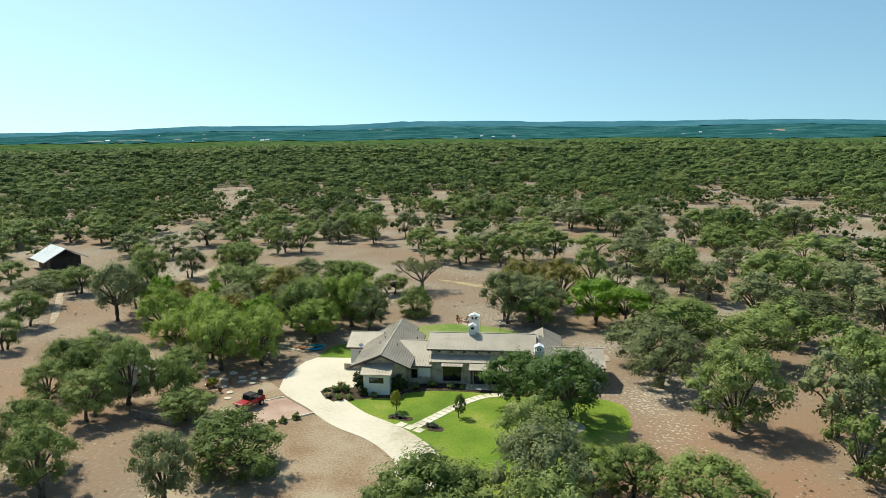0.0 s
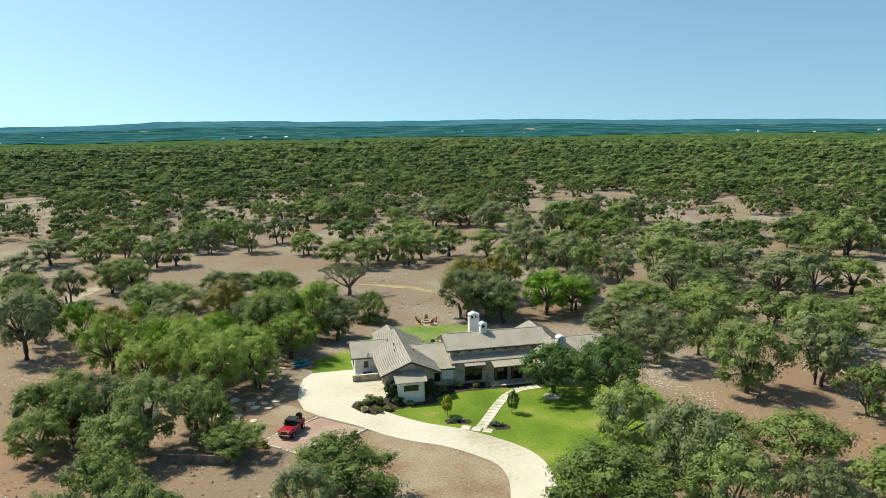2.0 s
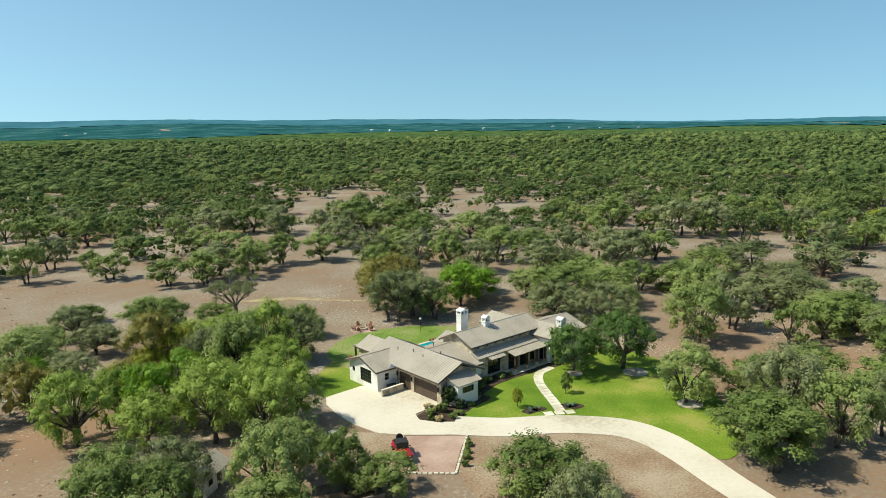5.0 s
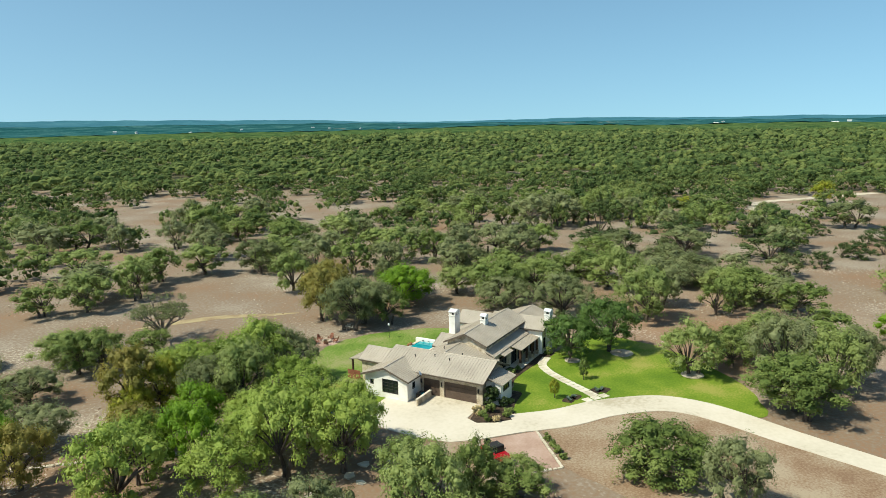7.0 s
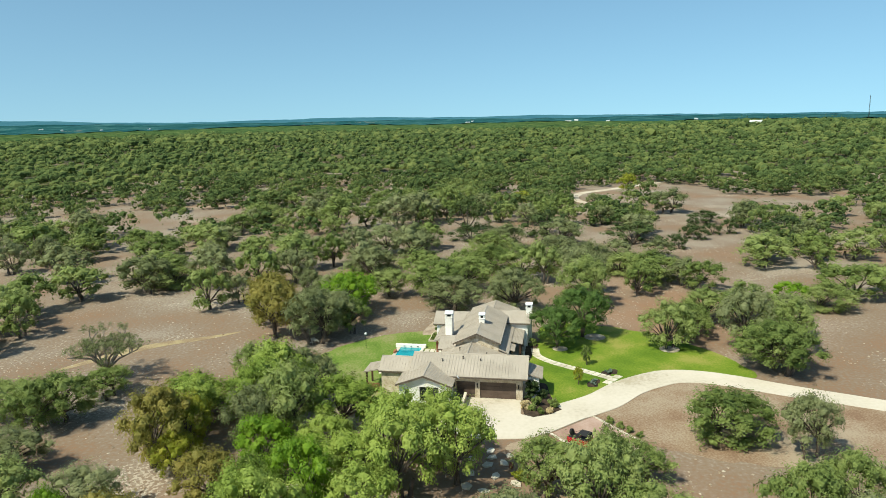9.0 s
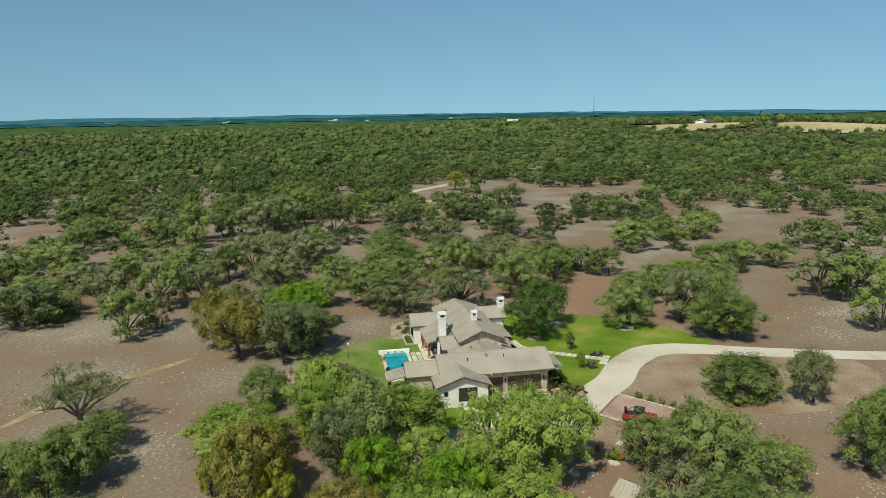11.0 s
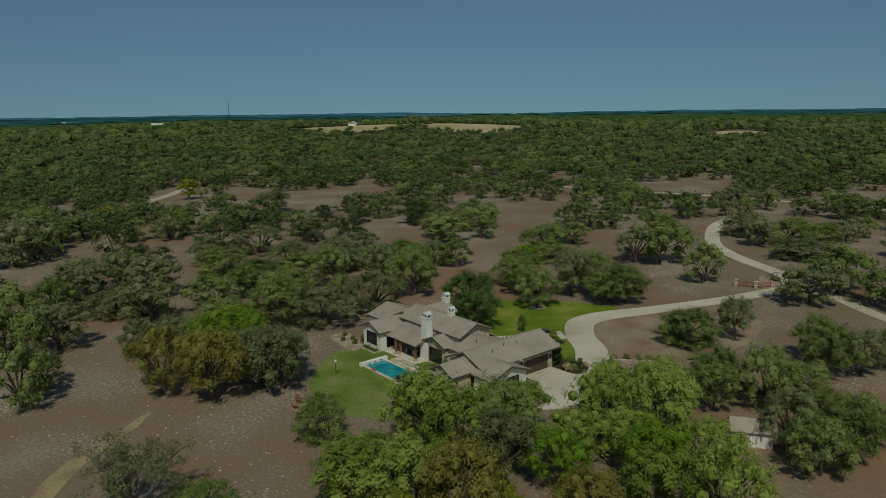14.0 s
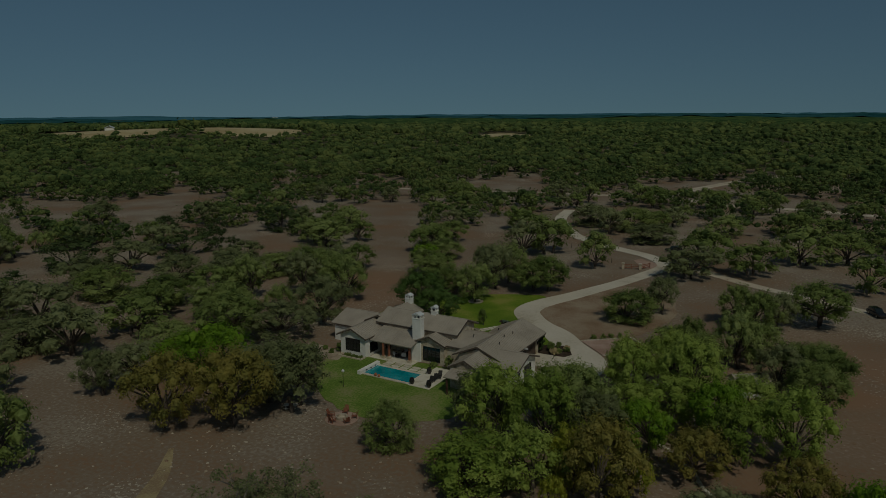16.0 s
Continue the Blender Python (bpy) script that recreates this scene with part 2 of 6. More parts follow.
REDPAINT = mat("red_car_paint", [(0.3, 0.008, 0.014), (0.36, 0.012, 0.02)], 0.8, 0.25, spec=0.6)
BLACKPAINT = mat("black_car_paint", [(0.008, 0.008, 0.01), (0.016, 0.016, 0.018)], 0.8, 0.25, spec=0.6)
RUBBER = mat("tyre_rubber", [(0.012, 0.012, 0.012), (0.025, 0.025, 0.025)], 3.0, 0.85)
CHROME = mat("steel", [(0.45, 0.45, 0.45), (0.55, 0.55, 0.55)], 2.0, 0.3, metal=1.0)
CANVAS = mat("black_canvas", [(0.016, 0.016, 0.018), (0.03, 0.03, 0.032)], 2.0, 0.85)
BLUEHULL = mat("blue_hull", [(0.0, 0.22, 0.42), (0.0, 0.3, 0.52)], 1.0, 0.35)
TEALHULL = mat("teal_hull", [(0.0, 0.3, 0.36), (0.02, 0.4, 0.45)], 1.0, 0.35)
REDWOOD = mat("red_brown_wood", [(0.16, 0.06, 0.035), (0.24, 0.09, 0.055), (0.3, 0.13, 0.08)], 1.5, 0.7)
WHITEMETAL = mat("white_metal", [(0.62, 0.64, 0.66), (0.72, 0.74, 0.76)], 0.2, 0.4, metal=0.1)
CUSHION = mat("pale_cushion", [(0.5, 0.52, 0.54), (0.6, 0.62, 0.64)], 2.0, 0.9)
POT = mat("glazed_dark_pot", [(0.014, 0.012, 0.014), (0.035, 0.03, 0.03)], 2.0, 0.25, spec=0.6)
CLAY = mat("orange_clay", [(0.3, 0.12, 0.06), (0.4, 0.17, 0.09)], 2.0, 0.8)


# ---- builders ----
def mesh_of(name, bm, material):
    me = bpy.data.meshes.new(name)
    bm.to_mesh(me)
    bm.free()
    me.materials.append(material)
    return me


def part(name, bm, material, parent=None, label=""):
    """Links a bmesh as one mesh object under a thing or a part."""
    ob = new(name, mesh_of(name, bm, material))
    ob.parent = parent
    return tagged(ob, label)


def thing(name, label, category, at=(0, 0, 0), turn=0, group=""):
    ob = new(name)
    ob.matrix_basis = pose(*at, 0, 0, turn)
    return tagged(ob, label, category, group)


def add_box(bm, x0, y0, z0, x1, y1, z1, bevel=0.0, m=None):
    r = bmesh.ops.create_cube(bm, size=1)["verts"]
    for v in r:
        v.co = Vector(((x0 + x1) / 2 + v.co.x * (x1 - x0), (y0 + y1) / 2 + v.co.y * (y1 - y0), (z0 + z1) / 2 + v.co.z * (z1 - z0)))
    if bevel:
        out = bmesh.ops.bevel(bm, geom=list({e for v in r for e in v.link_edges}), offset=bevel, segments=1, affect="EDGES")
        r = [v for v in out["verts"] if v.is_valid]
    if m:
        bmesh.ops.transform(bm, matrix=m, verts=list({v for v in r}))
    return r


def boxes(*specs, bevel=0.0):
    bm = bmesh.new()
    for s in specs:
        add_box(bm, *s, bevel=bevel)
    return bm


def prism(points, z0, z1):
    """A flat polygon of (x, y) drawn out from z0 to z1."""
    bm = bmesh.new()
    top = [bm.verts.new((x, y, z1)) for x, y in points]
    low = [bm.verts.new((x, y, z0)) for x, y in points]
    bm.faces.new(top)
    bm.faces.new(low[::-1])
    for i in range(len(points)):
        j = (i + 1) % len(points)
        bm.faces.new((low[i], low[j], top[j], top[i]))
    bmesh.ops.recalc_face_normals(bm, faces=bm.faces)
    return bm


def add_tube(bm, points, radii, sides=6):
    """A tapered tube along points."""
    rings = []
    for i, p in enumerate(points):
        a = Vector(points[max(0, i - 1)])
        b = Vector(points[min(len(points) - 1, i + 1)])
        q = (b - a).to_track_quat("Z", "Y")
        rings.append([bm.verts.new(Vector(p) + q @ Vector((math.cos(k * math.tau / sides) * radii[i], math.sin(k * math.tau / sides) * radii[i], 0))) for k in range(sides)])
    for u, w in zip(rings, rings[1:]):
        for k in range(sides):
            bm.faces.new((u[k], u[(k + 1) % sides], w[(k + 1) % sides], w[k]))
    bm.faces.new(rings[-1])
    bm.faces.new(rings[0][::-1])


def tube(points, radii, sides=6):
    bm = bmesh.new()
    add_tube(bm, points, radii, sides)
    return bm


def lathe(profile, sides=14):
    """A turned shape from (radius, height) pairs."""
    bm = bmesh.new()
    rings = [[bm.verts.new((r * math.cos(k * math.tau / sides), r * math.sin(k * math.tau / sides), z)) for k in range(sides)] for r, z in profile]
    for u, w in zip(rings, rings[1:]):
        for k in range(sides):
            bm.faces.new((u[k], u[(k + 1) % sides], w[(k + 1) % sides], w[k]))
    bm.faces.new(rings[-1])
    bm.faces.new(rings[0][::-1])
    return bm


def smooth_line(points, steps=6):
    """Catmull-Rom through the points."""
    p = [Vector(q) for q in points]
    p = [p[0] * 2 - p[1]] + p + [p[-1] * 2 - p[-2]]
    out = []
    for i in range(1, len(p) - 2):
        for k in range(steps):
            t = k / steps
            a, b, c, d = p[i - 1:i + 3]
            out.append(0.5 * (2 * b + (c - a) * t + (2 * a - 5 * b + 4 * c - d) * t * t + (3 * b - a - 3 * c + d) * t ** 3))
    out.append(p[-2])
    return out


def ribbon(points, widths, z0, z1):
    """A paved strip along a smooth line; widths at each given point."""
    line = smooth_line([(x, y, w) for (x, y), w in zip(points, widths)])
    left, right = [], []
    for i, q in enumerate(line):
        d = (line[min(i + 1, len(line) - 1)] - line[max(0, i - 1)]).xy.normalized()
        nrm = Vector((-d.y, d.x)) * q.z / 2
        left.append(q.xy + nrm)
        right.append(q.xy - nrm)
    bm = bmesh.new()
    rows = [[bm.verts.new((a.x, a.y, z0)), bm.verts.new((a.x, a.y, z1)), bm.verts.new((b.x, b.y, z1)), bm.verts.new((b.x, b.y, z0))] for a, b in zip(left, right)]
    for u, w in zip(rows, rows[1:]):
        for k in range(3):
            bm.faces.new((u[k], u[k + 1], w[k + 1], w[k]))
    bmesh.ops.recalc_face_normals(bm, faces=bm.faces)
    return bm


def patch(points, z0, z1, wobble=0.25):
    """A patch of ground with a soft, uneven outline."""
    line = smooth_line([(x, y, 0) for x, y in points] + [(points[0][0], points[0][1], 0)], 5)[:-1]
    return prism([(q.x + wobble * noise.noise((q.x * 0.7, q.y * 0.7, 3)), q.y + wobble * noise.noise((q.x * 0.7, q.y * 0.7, 9))) for q in line], z0, z1)


# ---- ground and distance ----
def rim_height(az):
    """How high the far hills stand, by the compass."""
    return float(np.interp(az, [-180, -110, -57, -8, 31, 65, 96, 112, 130, 180], [0, -12, -14, 2, 16, 62, 80, 62, 30, 0]))


def ground_height(x, y):
    r = math.hypot(x, y)
    if r < 350:
        return 0.0
    k = min(1.0, (r - 350) / 1200)
    roll = noise.noise((x * 0.0021, y * 0.0021, 5)) * 7 * k
    if r > 2300:
        s = min(1.0, (r - 2300) / 2300)
        az = math.degrees(math.atan2(y, x))
        wave = noise.noise((x * 0.0011, y * 0.0011, 1)) * 16 + noise.noise((x * 0.0035, y * 0.0035, 2)) * 5
        roll = roll * (1 - s) + (rim_height(az) - 6) * s * s + wave * s - 16 * math.sin(math.pi * s)
    rise = sum(h * math.exp(-((x - a) ** 2 + (y - b) ** 2) / (2 * w * w)) for a, b, h, w in ((800, -495, 11, 150), (645, -590, 9.5, 120), (1180, -340, 8, 150)))
    return roll - 4 * k + rise


def polar_sheet(name, radii, sides, lift, material, rough=0.0, cut=None):
    verts, faces = [], []
    span = sides if cut is None else sides + 1
    for r in radii:
        for k in range(span):
            a = k * math.tau / sides if cut is None else radians(cut[0] + (cut[1] - cut[0]) * k / sides)
            x, y = r * math.cos(a), r * math.sin(a)
            z = ground_height(x, y) + lift
            if rough:
                z += rough * (noise.noise((x * 0.045, y * 0.045, 0)) + 0.7 * noise.noise((x * 0.016, y * 0.016, 7)))
            verts.append((x, y, z))
    for i in range(len(radii) - 1):
        for k in range(sides):
            j = (k + 1) % span
            faces.append((i * span + k, (i + 1) * span + k, (i + 1) * span + j, i * span + j))
    me = bpy.data.meshes.new(name)
    me.from_pydata(verts, [], faces)
    me.materials.append(material)
    return new(name, me)


GROUND = polar_sheet("ground", [0.01, 20, 60, 120, 200, 300, 350, 420, 520, 650, 800, 1000, 1250, 1600, 2000, 2300, 2700, 3200, 3800, 4300, 4700], 240, 0.0, SOIL)
tagged(GROUND, "dry reddish-brown ranch soil with pale limestone scatter", "ground", kind="structure")
# far hills, their haze painted by colour rather than by air
BACKDROP = polar_sheet("backdrop", [2250, 2330, 2450, 2600, 2800, 3000, 3250, 3500, 3750, 4000, 4180], 420, 5.0, HAZED_HILLS, 5.0, (-125, 160))
tagged(BACKDROP, "wooded hills on the horizon, distance haze painted in as blue-green", "hills", kind="structure")
tagged(polar_sheet("far_ridge", [4170, 4240, 4320, 4450, 4600, 4680], 420, 5.5, HAZED_RIDGE, 4.0, (-125, 160)), "ridge of hills on the skyline, thicker haze painted in as pale blue", "hills", kind="structure")
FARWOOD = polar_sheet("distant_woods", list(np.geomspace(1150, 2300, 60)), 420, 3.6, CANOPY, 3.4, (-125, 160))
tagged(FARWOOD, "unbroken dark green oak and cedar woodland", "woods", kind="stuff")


def setting(name, bm, material, label, category):
    return tagged(part(name, bm, material), label, category, kind="structure")


setting("meadow", patch([(-20, -18.5), (-13, -21.5), (-7.5, -26.5), (-4.4, -33), (-6.6, -43), (-10.2, -52), (-14, -61), (-26, -57), (-31, -46), (-31, -35), (-27.5, -25)], 0, 0.03, 1.2), DRYGRASS, "mown dry grass inside the driveway curve", "grass")
setting("verge", patch([(-26, -11.5), (-30, -7), (-33, -9), (-38, -14), (-36, -19), (-33.6, -18)], 0, 0.026, 0.8), DRYGRASS, "worn dry grass beside the paved pad", "grass")
setting("lawn", patch([(-9, -9.6), (-4, -8.3), (3, -8.7), (9, -9.6), (20, -10), (22.5, -16), (19.5, -26), (12, -36), (4, -41.5), (-2.8, -43), (-2.2, -36), (-2.2, -30.5), (-4.6, -25.6), (-9, -21.8), (-14, -18.3), (-17.6, -15.4), (-15.5, -12.6), (-9.4, -11.4)], 0, 0.06, 0.5), LAWN, "vivid green watered lawn before the house", "lawn")
setting("lawn", patch([(15, 10), (13, 16), (7, 23), (-2, 27.5), (-10, 26.3), (-15, 23), (-17, 18), (-16, 9.5), (-9, 6), (0, 6), (8, 7.6)], 0, 0.06, 0.6), REARLAWN, "dull green mown lawn round the swimming pool", "lawn")
setting("lawn", patch([(-26.4, 5.2), (-19.6, 5.3), (-16, 9), (-16.5, 17), (-21, 15), (-25, 11.5)], 0, 0.055, 0.4), LAWN, "small green lawn beside the white gable", "lawn")
setting("dry_strip", ribbon([(-13, 68.5), (-8, 65.5), (-3, 62.5), (2, 58), (6, 52), (10.5, 47)], [0.6, 2.0, 2.8, 2.4, 1.8, 0.6], -0.03, 0.02), DRYSTRIP, "pale straw-coloured grass strip across the field", "grass")
setting("mulch_bed", patch([(-20.9, -8.8), (-16, -8), (-15, -10.4), (-10.5, -10.4), (-8, -8), (-5, -5), (9, -7), (9.2, -9.6), (3, -8.7), (-4, -8.3), (-9, -9.6), (-9.4, -11.4), (-15.5, -12.6), (-17.2, -15), (-19.6, -13.4), (-21.2, -11)], 0, 0.075, 0.2), MULCH, "dark mulch planting bed along the house", "flower bed")
setting("driveway", ribbon([(-19.2, -14.5), (-14.8, -19.4), (-9.8, -23), (-6.4, -26.5), (-4.0, -30.2), (-3.6, -34.5), (-4.9, -39.5), (-7.6, -46), (-10.4, -54), (-13.5, -63), (-17.0, -76), (-18.8, -87), (-12, -96.5), (0, -103.7), (9, -110), (19, -119.5), (29, -136), (36, -152), (40, -172)], [5.6, 5.6, 5.4, 5.4, 5.4, 5.2, 5.0, 4.6, 4.2, 4.0, 4.0, 4.6, 4.4, 4.4, 4.4, 4.4, 4.4, 4.4, 4.4], -0.05, 0.09), CONCRETE, "pale concrete driveway curving to the gate", "driveway")
setting("driveway_apron", prism([(-26.2, 5.3), (-20, 5.4), (-15.6, 1.5), (-15.6, -8.0), (-20.6, -8.2), (-21.4, -10), (-20.2, -12.2), (-17.0, -15.0), (-16.2, -16), (-18.6, -18.4), (-20.4, -17.2), (-25.6, -12.4), (-27.8, -9.6), (-28.6, -5), (-28.3, -0.8), (-27.6, 3)], -0.05, 0.085), CONCRETE, "wide pale concrete apron before the garage doors", "driveway")
setting("paved_pad", prism([(-33.4, -18.1), (-27.7, -23.8), (-22.6, -19.6), (-20.2, -17.9), (-25.8, -12.7)], -0.05, 0.075), PAVER, "dusty red paved parking pad", "pavement")
setting("gate_pad", prism([(-13.8, -81.2), (-20.4, -83.2), (-21.2, -86.2), (-17.2, -87.4), (-10.6, -92.6), (-9.4, -90.0)], -0.05, 0.072), PAVER, "dusty pink paved fan behind the gate", "pavement")
setting("track", ribbon([(-18.5, -86), (-28, -85), (-41, -76), (-60, -66), (-90, -50)], [4, 3.6, 3.2, 3, 3], -0.05, 0.06), TRACK, "pale caliche side track", "track")
RANCH_ROAD = [(-130, -190), (-70, -208), (-38, -214), (-16, -213), (12, -227), (17, -239), (7, -279), (-8, -330), (-30, -360)]
FAR_ROAD = [(150, -202), (113, -210), (91, -216), (73, -221), (45, -224), (20, -238)]
setting("track", ribbon(RANCH_ROAD, [5, 5, 5.5, 6, 8, 8, 6.5, 6, 6], -0.05, 0.06), TRACK, "pale caliche ranch road", "track")
setting("track", ribbon(FAR_ROAD, [3.5, 3.5, 4, 4, 4, 5], -0.05, 0.065), TRACK, "pale caliche ranch road", "track")
setting("track", ribbon([(-80, 58), (-77.5, 74), (-75, 84), (-71, 90)], [1, 3.5, 4, 1], -0.05, 0.05), GRAVEL, "pale bare limestone ground among the oaks", "track")
setting("track", ribbon([(-86, 22), (-90, 29), (-98, 42), (-109, 59)], [0.8, 1.5, 1.5, 1.0], -0.05, 0.05), GRAVEL, "pale worn footpath under the oaks", "track")
setting("gravel_bed", patch([(14.6, 8.2), (21.8, 7.0), (21.6, 11.0), (13.4, 12.0), (12.4, 10.6)], 0, 0.08, 0.3), GRAVEL, "tan gravel bed at the end of the bedroom wing", "gravel")
setting("track", ribbon([(300, -70), (262, -40), (240, -22), (215, -20), (190, -32)], [6, 5, 5, 4, 4], -0.05, 0.06), TRACK, "pale caliche track in a far clearing", "track")


def pasture(cx, cy, rx, ry, turn):
    """An open field that follows the lie of the land."""
    bm = bmesh.new()
    rings = []
    for q in (0.02, 0.35, 0.7, 1.0):
        ring = []
        for k in range(28):
            a = k * math.tau / 28
            w = q * (1 + 0.25 * noise.noise((math.cos(a) * 1.7 + cx, math.sin(a) * 1.7, 4)))
            p = Vector((math.cos(a) * rx * w, math.sin(a) * ry * w)) @ Matrix.Rotation(-radians(turn), 2)
            ring.append(bm.verts.new((cx + p.x, cy + p.y, ground_height(cx + p.x, cy + p.y) + 1.6)))
        rings.append(ring)
    for u, w in zip(rings, rings[1:]):
        for k in range(28):
            bm.faces.new((u[k], w[k], w[(k + 1) % 28], u[(k + 1) % 28]))
    bm.faces.new(rings[0])
    setting("pasture", bm, STRAW, "straw-coloured open pasture among the woods", "pasture")


PASTURES = [(790, -490, 150, 75, -31), (640, -585, 120, 66, -42), (380, -800, 120, 40, -70), (560, 40, 50, 14, 80)]
for row in PASTURES:
    pasture(*row)


# ---- house ----
def add_slope(bm, a, b, c, d, thick=0.16, pitch=0.46):
    """A metal roof plane with standing seams: a-b is the eave, d-c the ridge above it."""
    a, b, c, d = (Vector(v) for v in (a, b, c, d))
    nrm = (b - a).cross(d - a).normalized()
    if nrm.z < 0:
        nrm = -nrm
    top = [bm.verts.new(v) for v in (a, b, c, d)]
    low = [bm.verts.new(v - nrm * thick) for v in (a, b, c, d)]
    bm.faces.new(top)
    bm.faces.new(low[::-1])
    for i in range(4):
        j = (i + 1) % 4
        bm.faces.new((low[i], low[j], top[j], top[i]))
    seams = bmesh.new()
    n = max(2, round((b - a).length / pitch))
    along = (b - a).normalized() * 0.022
    for k in range(n + 1):
        t = k / n
        p, q = a.lerp(b, t), d.lerp(c, t)
        v = [seams.verts.new(w) for w in (p - along, p + along, q + along, q - along)]
        u = [seams.verts.new(w.co + nrm * 0.05) for w in v]
        seams.faces.new(u)
        for i in range(4):
            j = (i + 1) % 4
            seams.faces.new((v[i], v[j], u[j], u[i]))
    return seams


HOUSE = thing("house", "single-storey ranch house, white stucco and tan stone under taupe metal roofs", "house")


def gable_roof(axis, lo, hi, mid, half_a, half_b, z_ridge, z_a, z_b):
    """A gable roof as two parts with a ridge cap; axis 'x' or 'y' is the way of the ridge, half_a/half_b the runs to the lower and the higher side."""
    def at(u, v, z):
        return (u, v, z) if axis == "x" else (v, u, z)
    for run, z in ((-half_a, z_a), (half_b, z_b)):
        bm = bmesh.new()
        seams = add_slope(bm, at(lo, mid + run, z), at(hi, mid + run, z), at(hi, mid, z_ridge), at(lo, mid, z_ridge))
        bmesh.ops.recalc_face_normals(bm, faces=bm.faces)
        roof = part("roof", bm, ROOF, HOUSE, "taupe standing-seam metal roof")
        tagged(part("seams", seams, ROOF, roof), kind="stuff")
        e = bmesh.new()
        u0, u1 = min(mid + run, mid + run + 0.05), max(mid + run, mid + run + 0.05)
        p, q = at(lo, u0, z - 0.26), at(hi, u1, z - 0.1)
        add_box(e, *p, *q)
        part("fascia", e, FASCIA, roof, "brown eave board")
    bm = bmesh.new()
    p, q = at(lo, mid - 0.1, z_ridge - 0.06), at(hi, mid + 0.1, z_ridge + 0.06)
    add_box(bm, *p, *q, bevel=0.03)
    part("ridge_cap", bm, ROOF, HOUSE)
    for u in (lo, hi):
        bm = bmesh.new()
        for run, z in ((-half_a, z_a), (half_b, z_b)):
            a, b = Vector(at(u, mid + run, z)), Vector(at(u, mid, z_ridge))
            side = Vector(at(0.025, 0, 0))
            v = [bm.verts.new(w) for w in (a - side, b - side, b + side, a + side)]
            w = [bm.verts.new(k.co - Vector((0, 0, 0.27))) for k in v]
            bm.faces.new(v)
            bm.faces.new(w[::-1])
            for i in range(4):
                bm.faces.new((w[i], w[(i + 1) % 4], v[(i + 1) % 4], v[i]))
        bmesh.ops.recalc_face_normals(bm, faces=bm.faces)
        part("barge_board", bm, FASCIA, HOUSE, "brown barge board")


def shed_roof(x0, x1, y_low, z_low, y_high, z_high, thick=0.14):
    bm = bmesh.new()
    seams = add_slope(bm, (x0, y_low, z_low), (x1, y_low, z_low), (x1, y_high, z_high), (x0, y_high, z_high), thick)
    bmesh.ops.recalc_face_normals(bm, faces=bm.faces)
    roof = part("roof", bm, ROOF, HOUSE, "low-pitched taupe metal porch roof")
    tagged(part("seams", seams, ROOF, roof), kind="stuff")


def wall(axis, pos, lo, hi, top, material, openings=(), thick=0.25, base=-0.1, gable=None):
    """A wall along an axis with real openings (lo, hi, sill, head); gable: (apex place, apex height) above the top."""
    us = sorted({lo, hi, *(v for o in openings for v in o[:2])})
    zs = sorted({base, top, *(v for o in openings for v in o[2:])})
    bm = bmesh.new()
    grid = {}

    def vert(u, z, side):
        key = (round(u, 4), round(z, 4), side)
        if key not in grid:
            p = pos + side * thick / 2
            grid[key] = bm.verts.new((u, p, z) if axis == "x" else (p, u, z))
        return grid[key]

    def solid(i, k):
        if not (0 <= i < len(us) - 1 and 0 <= k < len(zs) - 1):
            return False
        u, z = (us[i] + us[i + 1]) / 2, (zs[k] + zs[k + 1]) / 2
        return not any(o[0] < u < o[1] and o[2] < z < o[3] for o in openings)

    for i in range(len(us) - 1):
        for k in range(len(zs) - 1):
            if not solid(i, k):
                continue
            q = ((us[i], zs[k]), (us[i + 1], zs[k]), (us[i + 1], zs[k + 1]), (us[i], zs[k + 1]))
            for side in (-1, 1):
                bm.faces.new([vert(u, z, side) for u, z in q])
            for a, b, di, dk in ((0, 1, 0, -1), (1, 2, 1, 0), (2, 3, 0, 1), (3, 0, -1, 0)):
                if not solid(i + di, k + dk) and not (gable and dk == 1 and k == len(zs) - 2):
                    bm.faces.new((vert(*q[a], -1), vert(*q[b], -1), vert(*q[b], 1), vert(*q[a], 1)))
    if gable:
        for side in (-1, 1):
            bm.faces.new([vert(u, top, side) for u in us] + [vert(*gable, side)])
        for u in (lo, hi):
            bm.faces.new((vert(u, top, -1), vert(*gable, -1), vert(*gable, 1), vert(u, top, 1)))
    bmesh.ops.recalc_face_normals(bm, faces=bm.faces)
    return part("wall", bm, material, HOUSE, "white stucco wall" if material == STUCCO else "tan limestone wall")


